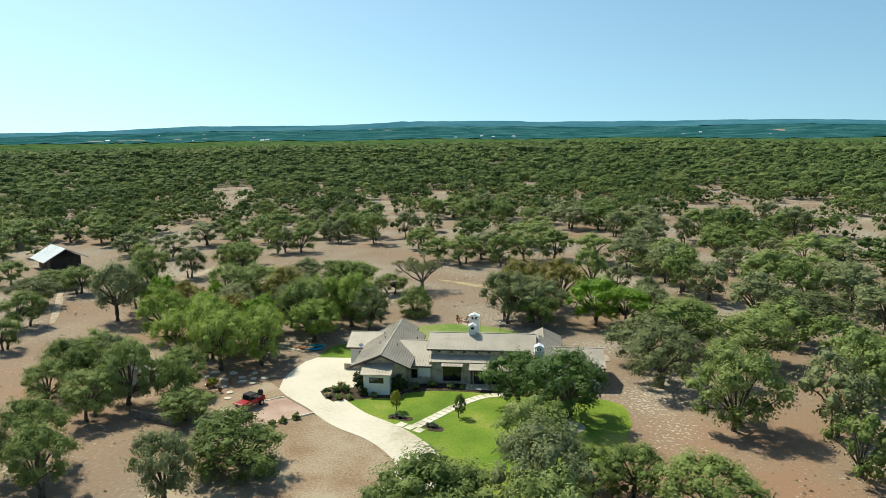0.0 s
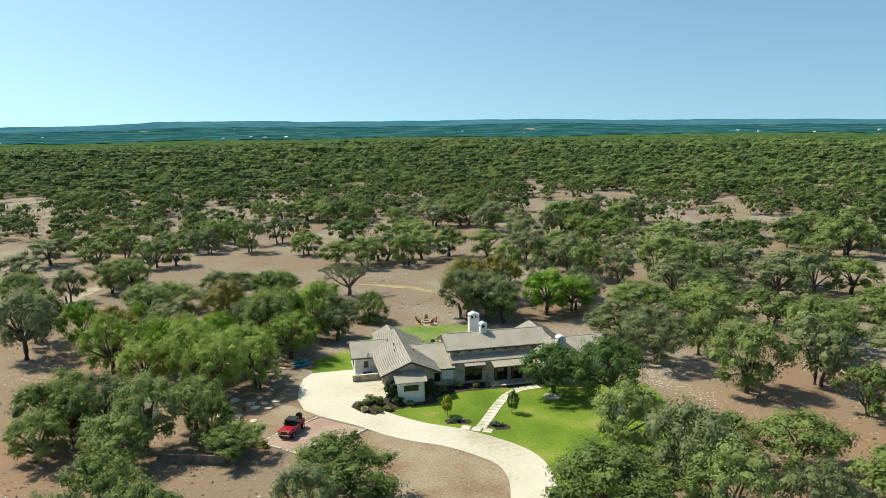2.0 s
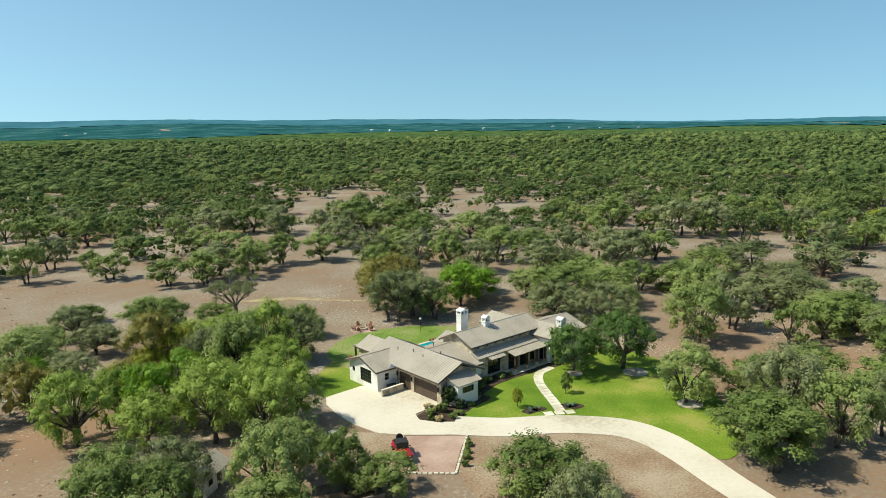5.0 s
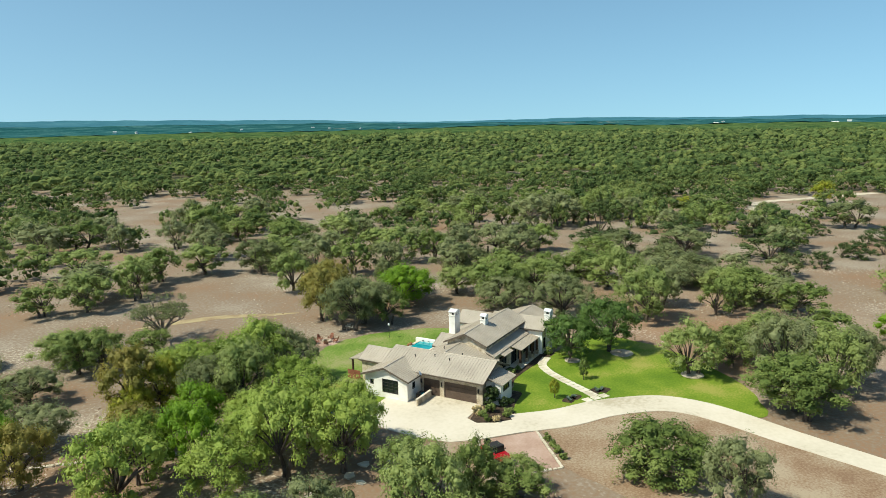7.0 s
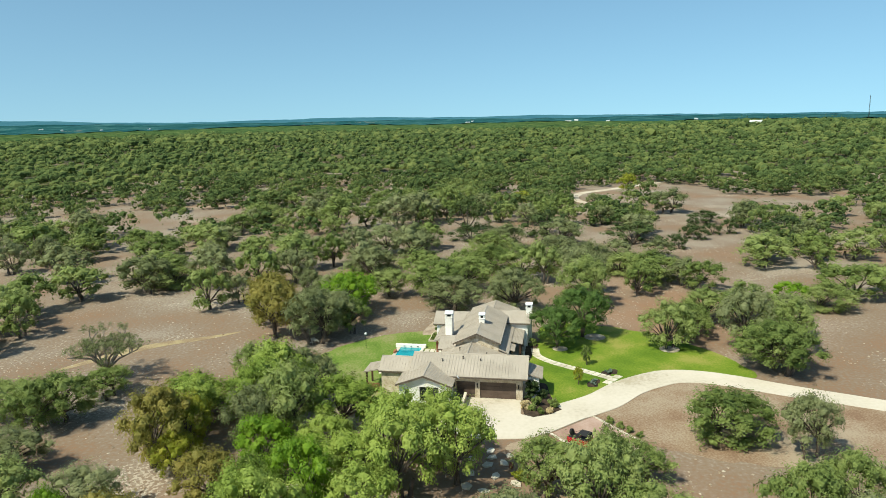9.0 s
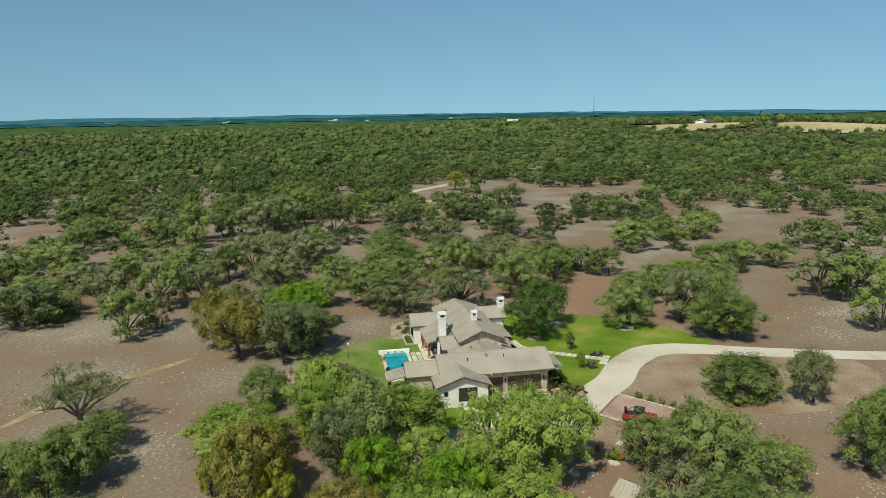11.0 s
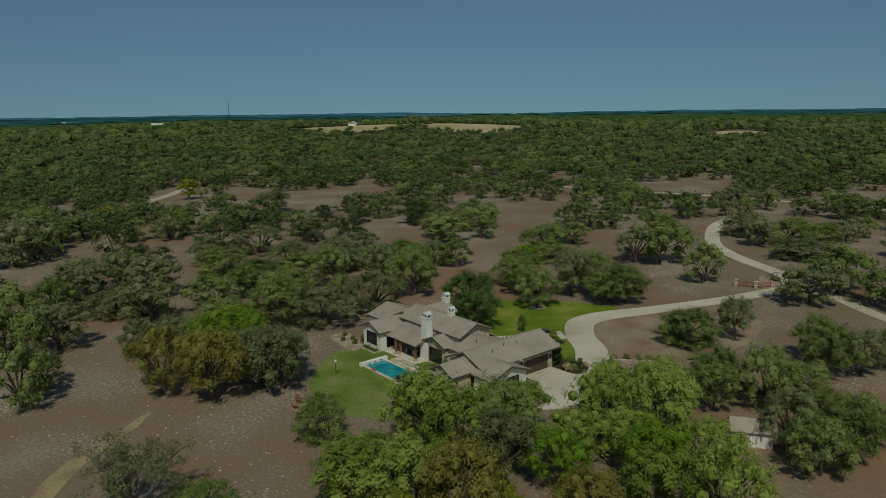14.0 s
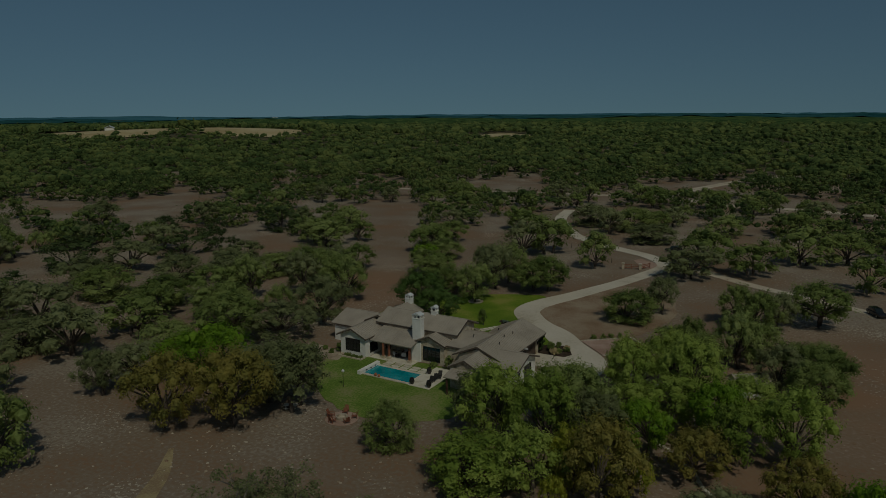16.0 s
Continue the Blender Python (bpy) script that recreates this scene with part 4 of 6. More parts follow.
def plant(x, y, r, h, kind="oak", forms="near", label="", group="live oaks"):
    """One tree: trunk and crown, scaled to its spread and height."""
    sets = {"near": NEAR_FORMS, "mid": MID_FORMS, "bush": BUSH_FORMS, "cedar": CEDAR_FORMS}[forms]
    k = random.randrange(len(sets))
    key = (forms, k, kind)
    if key not in FORMS:
        FORMS[key] = tinted(sets[k][1], TINTS[kind])
    name = "bush" if forms == "cedar" else "oak_tree"
    top = thing(name, label or ("dark green cedar bush on dry ground" if forms == "cedar" else "spreading live oak with a dark green lobed crown"), "bush" if forms == "cedar" else "tree", group=group)
    tall = h / (5.1 if forms in ("bush", "cedar") else 7.5)
    top.matrix_basis = pose(x, y, 0, 0, 0, random.uniform(0, 360)) @ Matrix.Diagonal((r / 5.1, r / 5.1, tall, 1))
    for n, me in (("trunk", sets[k][0]), ("crown", FORMS[key])):
        new(n, me).parent = top
    TREES.append((x, y, r))


OAK_TREES_A = [
    (-32.8, 20.4, 4.9, 10.7), (-36.4, 22.9, 4.1, 9.0), (-41.7, -12.3, 4.0, 7.1), (-20.8, 22.1, 4.5, 8.9),
    (-53.6, -9.4, 4.1, 8.0), (-39.1, -18.6, 2.9, 7.5), (-47.0, -17.2, 4.5, 10.1), (-58.7, -4.8, 4.3, 7.3),
    (-36.5, -21.6, 4.2, 4.5), (-56.4, -13.0, 4.0, 7.7), (-60.1, -10.0, 4.5, 7.9), (-49.4, -22.2, 4.6, 6.8),
    (-59.2, -17.4, 3.9, 6.6), (-56.8, 41.5, 5.1, 8.9), (-47.3, -36.3, 4.4, 8.8), (-73.7, 25.1, 5.8, 12.5),
    (-44.7, 50.0, 4.6, 5.6), (-42.8, -41.8, 3.9, 8.2), (-82.9, 5.0, 4.0, 6.1), (-28.5, -42.5, 3.8, 8.2),
    (-30.6, 53.1, 4.8, 7.5), (-50.2, -40.9, 3.5, 7.7), (-22.2, 52.4, 4.3, 4.9), (-34.0, 54.6, 4.4, 7.5),
]
OAK_TREES_B = [
    (-74.9, 35.3, 4.9, 10.7), (11.7, 25.3, 4.2, 7.1), (-54.2, 52.8, 6.8, 6.9), (-31.9, 60.8, 5.6, 6.1),
    (-89.4, 19.0, 5.0, 7.4), (-57.0, -47.7, 7.0, 8.8), (9.2, -31.8, 5.1, 8.9), (-45.5, 63.2, 4.3, 6.5),
    (-0.8, -46.9, 6.5, 8.7), (1.5, -46.3, 6.0, 7.2), (28.3, 8.2, 6.8, 7.8), (28.5, -4.2, 6.1, 9.8),
    (15.5, -36.8, 3.5, 5.6), (10.3, -44.0, 5.2, 11.2), (-41.1, 72.3, 4.6, 4.3), (19.6, -36.7, 4.0, 6.0),
    (-98.5, 33.9, 5.6, 6.9), (35.1, 13.4, 7.0, 9.5), (9.8, -50.5, 5.0, 10.0), (-65.7, 71.3, 4.6, 8.7),
    (38.1, -1.5, 3.6, 7.4), (35.1, -18.4, 6.2, 11.0), (33.5, 35.2, 5.2, 6.8), (-96.7, 47.5, 5.4, 6.8),
]
OAK_TREES_C = [
    (-78.2, 66.6, 4.5, 8.2), (25.2, -41.2, 5.9, 7.0), (38.5, 24.6, 5.3, 6.5), (-86.1, 61.7, 5.4, 9.0),
    (34.1, 41.1, 3.4, 7.4), (-71.2, 74.4, 4.1, 7.9), (17.5, -53.7, 4.1, 8.2), (44.6, 7.8, 6.8, 8.8),
    (-27.7, -74.8, 7.7, 8.6), (24.6, 60.6, 5.1, 10.0), (30.8, 56.5, 3.4, 6.8), (46.9, -18.4, 5.3, 10.5),
    (-106.2, 52.9, 6.3, 4.9), (31.8, -49.8, 6.0, 6.6), (-70.8, 84.0, 6.4, 6.8), (-3.0, -75.8, 5.6, 9.9),
    (44.9, -30.1, 3.8, 7.8), (-8.5, 89.1, 6.1, 8.9), (-15.7, 93.3, 5.7, 7.6), (54.3, -9.2, 4.9, 10.7),
    (54.3, 19.7, 7.0, 7.7), (-40.7, -85.5, 7.7, 9.2), (-65.4, -80.7, 5.7, 9.0), (2.9, 88.2, 4.7, 9.3),
]
OAK_TREES_D = [
    (54.1, 32.7, 6.8, 10.1), (-27.9, -89.1, 8.1, 11.2), (59.8, 10.2, 5.5, 7.5), (52.1, -32.9, 4.9, 7.2),
    (60.2, -4.4, 6.9, 8.4), (49.1, 50.7, 5.2, 9.1), (45.1, 58.2, 5.8, 10.2), (-2.1, 96.7, 7.5, 8.7),
    (-120.0, 55.2, 4.3, 6.5), (51.3, -45.5, 5.3, 7.2), (8.8, 95.2, 6.0, 9.1), (43.6, 68.8, 6.3, 9.9),
    (55.2, -41.3, 5.0, 6.7), (37.1, -66.4, 6.0, 6.1), (64.3, -16.5, 6.3, 7.3), (66.7, 3.8, 6.9, 7.1),
    (59.5, -34.7, 7.6, 7.7), (20.2, -81.7, 7.4, 10.6), (-67.2, 103.2, 4.0, 8.7), (63.9, 35.3, 7.6, 6.4),
    (-60.5, 105.7, 4.9, 8.3), (14.8, -87.1, 8.6, 11.5), (-65.6, 105.5, 3.9, 8.4), (36.9, 82.4, 6.9, 9.3),
]
OAK_TREES_E = [
    (65.7, -29.3, 6.8, 6.1), (17.5, 98.0, 6.0, 8.9), (-23.7, 112.7, 5.5, 7.1), (71.0, -20.4, 7.6, 7.7),
    (28.3, 93.8, 7.2, 8.9), (62.1, 55.8, 7.0, 10.4), (-98.3, 95.1, 5.9, 7.4), (-49.9, -104.9, 8.2, 10.5),
    (74.1, 25.8, 7.9, 10.3), (44.7, 82.4, 8.3, 7.5), (67.7, 47.7, 5.5, 9.7), (46.2, -73.9, 7.2, 8.1),
    (48.4, 85.2, 7.6, 8.5), (75.3, 42.4, 6.4, 10.1), (-83.0, 112.0, 5.5, 7.4), (81.2, -12.3, 7.1, 7.3),
    (-40.4, 122.8, 5.1, 11.0), (-60.2, -110.5, 7.5, 9.0), (83.9, 6.2, 7.4, 7.5), (-53.1, 124.8, 3.9, 7.9),
    (82.7, -28.6, 4.6, 6.2), (10.4, 119.2, 7.6, 8.4), (-56.9, 126.0, 3.9, 7.9), (51.5, -82.9, 5.9, 7.4),
]
OAK_TREES_F = [
    (-24.2, 128.2, 3.7, 5.9), (86.3, 29.3, 5.6, 10.1), (84.5, 37.1, 7.0, 9.5), (63.7, 80.2, 5.3, 7.5),
    (-6.6, -117.2, 8.6, 6.2), (48.9, -90.7, 5.9, 6.8), (-51.6, 132.8, 4.6, 9.7), (-96.9, 118.1, 6.6, 8.3),
    (74.5, 73.2, 4.8, 6.7), (81.6, 62.5, 6.6, 7.2), (93.6, 26.6, 6.7, 9.0), (96.3, 2.9, 7.4, 7.9),
    (44.7, 109.8, 7.5, 9.9), (-89.4, 125.0, 4.8, 7.7), (77.3, -64.2, 7.6, 8.4), (-31.9, 138.3, 5.1, 9.2),
    (63.8, 95.3, 7.6, 9.9), (-46.2, 139.1, 5.8, 10.0), (72.9, 85.8, 4.5, 5.3), (80.9, 74.4, 5.3, 6.4),
    (74.9, -76.4, 5.0, 7.4), (8.9, -125.8, 6.0, 9.6), (102.7, -13.8, 8.2, 9.0), (85.5, -67.6, 7.5, 8.1),
]
OAK_TREES_G = [
    (-84.4, 138.6, 7.3, 8.2), (-25.0, 152.4, 4.6, 6.8), (4.4, -137.6, 8.6, 8.1), (85.0, 91.6, 7.7, 8.9),
    (-123.0, 124.1, 5.1, 6.1), (80.0, 102.1, 4.6, 6.5), (51.6, 131.4, 6.0, 9.5), (-1.5, -144.8, 6.4, 6.5),
    (19.0, -139.2, 8.6, 8.1), (-136.4, 121.0, 4.9, 7.8), (93.6, 90.8, 5.5, 7.1), (69.6, 122.0, 5.5, 8.2),
    (80.2, 112.1, 6.5, 8.2), (-158.4, 108.3, 6.0, 7.5), (-147.5, 120.5, 4.9, 6.9), (96.8, 102.6, 5.3, 6.9),
    (68.9, 136.5, 8.6, 11.4), (-13.1, 171.7, 6.4, 9.7), (26.5, 161.8, 8.6, 10.7), (38.0, 158.5, 8.6, 9.7),
    (126.2, 64.7, 8.4, 12.5), (134.7, 44.5, 8.6, 12.5), (-160.3, 126.1, 5.0, 8.5), (142.1, 38.8, 7.9, 12.5),
]
OAK_TREES_H = [
    (54.0, 170.5, 7.6, 8.7), (-21.2, 194.5, 8.6, 9.2), (85.7, 156.8, 8.2, 9.2), (100.6, 144.1, 6.8, 11.6),
    (145.6, 101.1, 8.2, 8.2), (169.8, 31.2, 6.4, 12.5),
]
GREEN_TREES = [
    (7.6, -12.9, 5.0, 8.1), (14.3, -17.4, 5.8, 9.6),
]
FRESH_TREES = [
    (-36.2, 5.6, 4.3, 9.4), (-34.2, 0.8, 4.1, 8.9), (-43.0, 8.6, 5.2, 7.0), (-39.9, -2.3, 4.6, 10.0),
    (-38.0, 13.3, 4.2, 6.6), (-44.1, 2.8, 5.2, 11.4), (-29.3, 14.0, 5.0, 8.0), (-51.6, 5.2, 4.6, 7.7),
    (-30.5, 24.6, 4.9, 10.7), (-52.2, 16.6, 4.3, 8.3), (-24.0, 25.0, 5.1, 10.7), (-57.3, 13.5, 4.9, 10.4),
    (-32.6, 33.7, 4.7, 7.6), (-26.6, 35.7, 6.3, 6.4),
]
GREY_TREES = [
    (-52.9, 34.5, 4.3, 6.1), (5.2, 30.0, 6.0, 10.4), (10.0, 30.1, 6.7, 9.4), (86.7, -39.9, 5.0, 5.7),
    (139.2, 78.5, 6.7, 9.7), (174.7, -54.5, 8.6, 10.0),
]
OLIVE_TREES = [
    (-48.1, 22.9, 4.0, 6.7), (-40.7, 32.9, 4.8, 10.4), (-59.5, 27.3, 3.9, 8.4), (7.8, 38.9, 5.8, 11.4),
    (16.4, 43.2, 5.4, 11.1),
]
LIME_TREES = [
    (-48.8, 12.5, 4.1, 9.0), (-41.2, 19.7, 4.0, 7.4), (-57.1, 34.9, 2.2, 6.6), (-65.9, 30.0, 4.0, 8.8),
    (22.4, 29.0, 6.0, 10.0), (28.9, 30.2, 5.9, 7.6), (39.4, -60.6, 4.1, 5.4),
]
YELLOW_TREES = [
    (-42.7, 30.1, 2.8, 6.0), (-37.1, 31.5, 3.5, 8.2), (-36.9, 37.3, 1.6, 5.0),
]
BUSH_TREES = [
    (-13.5, 33.2, 3.8, 6.5), (-24.7, -34.1, 5.9, 7.0),
]
CEDAR_TREES = [
    (100.2, -47.5, 2.7, 4.5), (111.2, 15.7, 7.5, 5.1), (106.8, -35.1, 8.6, 7.7), (120.2, -8.4, 8.6, 9.4),
    (116.9, -55.7, 4.0, 4.5), (129.8, 19.0, 7.1, 12.5), (111.0, -79.7, 8.6, 9.1), (127.9, -67.2, 3.3, 5.3),
    (128.7, 86.0, 4.0, 5.0), (135.3, 102.6, 3.4, 4.7), (149.0, -63.4, 6.3, 5.0), (159.6, -36.4, 8.2, 6.3),
]
GLADES_A = [
    (-173, 313, 88, 18, 113), (-374, 450, 50, 13, 124), (107, 277, 25, 7, 76), (133, 223, 41, 14, 70), (-33, 256, 42, 7, 96),
    (76, 178, 101, 8, 62), (-13, 584, 81, 22, 85), (142, 152, 25, 15, 50), (113, 27, 13, 11, 34), (130, 7, 25, 4, 28),
    (97, 206, 32, 17, 50), (124, 166, 22, 15, 42), (149, 141, 19, 15, 35), (98, 18, 25, 7, 16), (220, -33, 29, 14, 2),
    (126, -57, 50, 14, -3), (153, 124, 16, 13, 20), (237, 100, 18, 10, 12), (119, 20, 19, 8, -1), (194, -81, 43, 35, -19),
]
GLADES_B = [
    (119, 20, 19, 8, -1), (194, -81, 43, 35, -19), (72, -66, 12, 9, -26), (30, -77, 11, 8, -35), (158, -204, 10, 7, -40),
    (261, -55, 33, 21, -19), (103, 17, 8, 6, -15), (62, -72, 25, 10, -42), (83, -208, 34, 19, -57), (41, -97, 24, 5, -50),
    (158, -218, 16, 7, -48), (245, -70, 24, 15, -30), (196, -117, 30, 13, -41), (109, -67, 16, 13, -45), (66, -72, 31, 9, -54),
    (103, -239, 32, 27, -64), (11, -259, 36, 27, -78), (-47, -231, 15, 18, -87), (179, -231, 13, 13, -54),
]
GLADES_C = [
    (179, -231, 13, 13, -54),
]
GLADES = GLADES_A + GLADES_B + GLADES_C
# stretches of the ranch where every oak is planted by hand: apex and bearing
SURVEYED = [(8, -106, 96), (-63, -90, 58), (-104, -40, 24), (-112, 24, -10), (-94, 67, -35), (-61, 100, -59)]
random.seed(7)
LABELS = {"fresh": "fresh green live oak in the thicket beside the house", "lime": "bright lime-green tree among darker oaks", "olive": "brownish olive tree with thinning leaves", "yellow": "thin yellow-green tree among the oaks", "grey": "grey-green live oak with a dense round crown", "green": "full rich green oak on the front lawn", "bush": "round low oak with leaves down to the grass"}
for kind, rows in (("oak", OAK_TREES_A + OAK_TREES_B + OAK_TREES_C + OAK_TREES_D + OAK_TREES_E + OAK_TREES_F + OAK_TREES_G + OAK_TREES_H), ("green", GREEN_TREES), ("fresh", FRESH_TREES), ("grey", GREY_TREES), ("olive", OLIVE_TREES), ("lime", LIME_TREES), ("yellow", YELLOW_TREES), ("bush", BUSH_TREES), ("cedar", CEDAR_TREES)):
    for x, y, r, h in rows:
        near = math.hypot(x + 35, y - 5) < 80
        leaves = "oak" if kind == "bush" else "grey" if kind == "oak" and random.random() < 0.3 else kind
        forms = "cedar" if kind == "cedar" else "bush" if kind == "bush" or h < r * 1.05 else "near" if near else "mid"
        plant(x, y, r, h, leaves, forms, LABELS.get(kind, ""), "cedar bushes" if kind == "cedar" else "live oaks")
plant(242, -45, 5.5, 10, "yellow", "near", "yellow autumn tree standing alone in a clearing")
plant(196, 4, 5, 7, "yellow", "mid", "yellow-green tree at the edge of the woods")

# bare-limbed oak in the field
random.seed(21)
BARE = thing("bare_tree", "nearly leafless grey oak standing alone in the field", "tree", (-15.6, 57.0, 0))
bm = bmesh.new()
add_tube(bm, [(0, 0, -0.2), (0.1, 0, 0.8), (0.1, 0.1, 1.8)], [0.5, 0.38, 0.34], 8)
tips = []
for i in range(9):
    a = math.tau * i / 9 + random.uniform(-0.25, 0.25)
    q = random.uniform(2.2, 4.6)
    p = [Vector((0.1, 0.1, 1.6)), Vector((math.cos(a) * q * 0.4, math.sin(a) * q * 0.4, random.uniform(2.6, 3.8))), Vector((math.cos(a) * q, math.sin(a) * q, random.uniform(4.2, 6.6)))]
    add_tube(bm, p, [0.2, 0.13, 0.06], 5)
    for j in range(6):
        b = p[1].lerp(p[2], random.uniform(0.1, 1))
        e = b + Vector((random.uniform(-1.5, 1.5), random.uniform(-1.5, 1.5), random.uniform(0.3, 1.5)))
        add_tube(bm, [b, b.lerp(e, 0.5) + Vector((0, 0, 0.15)), e], [0.07, 0.05, 0.02], 4)
        for m in range(4):
            g = e + Vector((random.uniform(-0.8, 0.8), random.uniform(-0.8, 0.8), random.uniform(-0.1, 0.7)))
            add_tube(bm, [b.lerp(e, random.uniform(0.3, 1)), g], [0.035, 0.012], 3)
            tips.append((tuple(g), 0.42))
BARE.matrix_basis = BARE.matrix_basis @ Matrix.Diagonal((1.22, 1.22, 1.12, 1))
part("trunk", bm, GREYBARK, BARE)
crown = leaf_cloud(tips, 30, 0.1, 5, 0.12)
crown.materials.append(LEAFGREY)
new("crown", crown).parent = BARE

# loose woods round the clearings
random.seed(31)


def open_ground(x, y, slack=1.0):
    for line in (RANCH_ROAD, FAR_ROAD):
        for (ax, ay), (bx, by) in zip(line, line[1:]):
            k = ((x - ax) * (bx - ax) + (y - ay) * (by - ay)) / ((bx - ax) ** 2 + (by - ay) ** 2)
            k = min(1.0, max(0.0, k))
            if math.hypot(ax + (bx - ax) * k - x, ay + (by - ay) * k - y) < 9:
                return True
    for rows, k in ((GLADES, slack), (PASTURES, 1.12)):
        for a, b, p, q, w in rows:
            c, d = math.cos(radians(w)), math.sin(radians(w))
            u, v = (x - a) * c + (y - b) * d, (y - b) * c - (x - a) * d
            if (u / p) ** 2 + (v / q) ** 2 < k * k:
                return True
    return False


def surveyed(x, y):
    for a, b, w in SURVEYED:
        off = (math.degrees(math.atan2(y - b, x - a)) - w + 180) % 360 - 180
        if math.hypot(x - a, y - b) < 216 and abs(off) < 32:
            return True
    return False


singles, loose = 0, []


def settle(x, y, r, h, gap):
    """One tree of the loose woods, unless another stands there."""
    global singles
    if any((x - a) ** 2 + (y - b) ** 2 < (gap * (r + q)) ** 2 for a, b, q in TREES):
        return
    if math.hypot(x, y) < 215 and singles < 150:
        singles += 1
        plant(x, y, r, h, "grey" if random.random() < 0.3 else "oak", "mid")
    else:
        loose.append((x, y, r, h))
        TREES.append((x, y, r))


for k in range(14000):
    az = radians(random.uniform(-122, 158))
    rad = math.sqrt(random.uniform(110 ** 2, 345 ** 2))
    x, y = rad * math.cos(az), rad * math.sin(az)
    if len(loose) > 1300 or surveyed(x, y) or open_ground(x, y) or math.hypot(x + 123, y - 79) < 20 or abs(x + 15) < 30 and -135 < y < -60:
        continue
    if noise.noise((x * 0.022, y * 0.022, 8)) > -0.4 - (rad - 200) * 0.004:
        settle(x, y, random.uniform(3.6, 6.8), random.uniform(6.0, 9.4), 0.42)
V, F, base = [], [], 0
LIGHT_FORMS = [oak_form(131 + k, 8 + k % 3, 5, 5, 0.44, 1, 0.8, 1.0, 0.85) for k in range(6)]
LIGHT_SHAPES = [(np.array([v.co[:] for v in c.vertices]), [list(p.vertices) for p in c.polygons]) for t, c in LIGHT_FORMS]
for x, y, r, h in loose:
    co, polys = LIGHT_SHAPES[random.randrange(6)]
    a = random.uniform(0, math.tau)
    turn = np.array([[math.cos(a), -math.sin(a), 0], [math.sin(a), math.cos(a), 0], [0, 0, 1]])
    V.append(co @ turn.T * np.array([r / 5.1, r / 5.1, h / 7.6]) + np.array([x, y, 0]))
    F.extend([base + i for i in p] for p in polys)
    base += len(co)
me = bpy.data.meshes.new("oak_woods")
me.from_pydata(np.concatenate(V).tolist(), [], F)
me.materials.append(WOODS)
tagged(new("oak_woods", me), "scattered live oaks between dry clearings", "woods", kind="stuff")
for x, y, r, h in ((108, -8, 3, 4), (126, -62, 3.2, 4), (118, -52, 2.4, 4.5), (140, -58, 2.6, 4), (150, -38, 3.4, 3.6), (146, -30, 3, 3.4), (154, -46, 3, 3.4), (106, 60, 2.8, 3.6), (114, 52, 2.6, 3.4), (128, 12, 2.4, 3), (84, -196, 2.4, 4), (70, -192, 2.6, 4), (60, -200, 3, 4), (154, -65, 3.6, 4.2), (158, -79, 3.4, 4), (139, -72, 3.8, 4.2), (125, -55, 3.2, 4), (107, -47, 2.6, 3.6), (173, -33, 4, 4), (164, -42, 4, 4), (142, -24, 3.4, 3.6)):
    plant(x, y, r, h, "cedar", "cedar", group="cedar bushes")


def woods(name, r0, r1, spacing, seed, cores, sprays, size):
    """Far woodland as one mesh: small rough crowns under loose leaf faces."""
    rng = np.random.default_rng(seed)
    ico = bmesh.new()
    bmesh.ops.create_icosphere(ico, subdivisions=1, radius=1)
    iv = np.array([v.co[:] for v in ico.verts])
    fi = np.array([[v.index for v in f.verts] for f in ico.faces])
    ico.free()
    fi = np.array([f for f in fi if iv[f][:, 2].mean() > -0.5])
    n = int(math.radians(280) * (r1 ** 2 - r0 ** 2) / 2 / spacing ** 2)
    az = np.radians(rng.uniform(-122, 158, n))
    rad = np.sqrt(rng.uniform(r0 ** 2, r1 ** 2, n))
    V, F, base = [], [], 0
    for a, q in zip(az, rad):
        x, y = q * math.cos(a), q * math.sin(a)
        if open_ground(x, y, 0.65) or q < 350 and rng.random() > (q - 290) / 60:
            continue
        s = rng.uniform(0.6, 1.4) * spacing * (0.62 + 0.2 * noise.noise((x * 0.012, y * 0.012, 3)))
        mid = np.array([x, y, ground_height(x, y) + 1.6 + s * 0.5])
        for j in range(cores):
            q = s * (1.0 if cores == 1 else rng.uniform(0.5, 0.72))
            c = mid + rng.normal(size=3) * np.array([0.42, 0.42, 0.14]) * s * (cores > 1)
            flat = np.array([1, 1, 0.72])
            V.append(c + iv * q * 0.66 * (0.7 + 0.4 * rng.random((len(iv), 1))) * flat)
            F.append(fi + base)
            base += len(iv)
            d = rng.normal(size=(sprays, 3))
            d[:, 2] = np.abs(d[:, 2]) - 0.3
            d /= np.linalg.norm(d, axis=1)[:, None]
            p = c + d * q * (0.66 + 0.42 * rng.random((sprays, 1))) * flat
            nrm = d + np.array([0, 0, 0.45]) + rng.normal(size=(sprays, 3)) * 0.4
            u = np.cross(nrm, rng.normal(size=(sprays, 3)))
            u *= size * (0.6 + 0.7 * rng.random((sprays, 1))) / np.linalg.norm(u, axis=1)[:, None]
            w = np.cross(nrm, u) * 1.2 / np.linalg.norm(nrm, axis=1)[:, None]
            V.append(np.stack([p - u, p + u, p + w], 1).reshape(-1, 3))
            F.append(np.arange(sprays * 3).reshape(-1, 3) + base)
            base += 3 * sprays
    F = np.concatenate(F).tolist()
    me = bpy.data.meshes.new(name)
    me.from_pydata(np.concatenate(V).tolist(), [], F)
    me.materials.append(WOODS)
    return tagged(new(name, me), "far dark green oak and cedar woodland", "woods", kind="stuff")


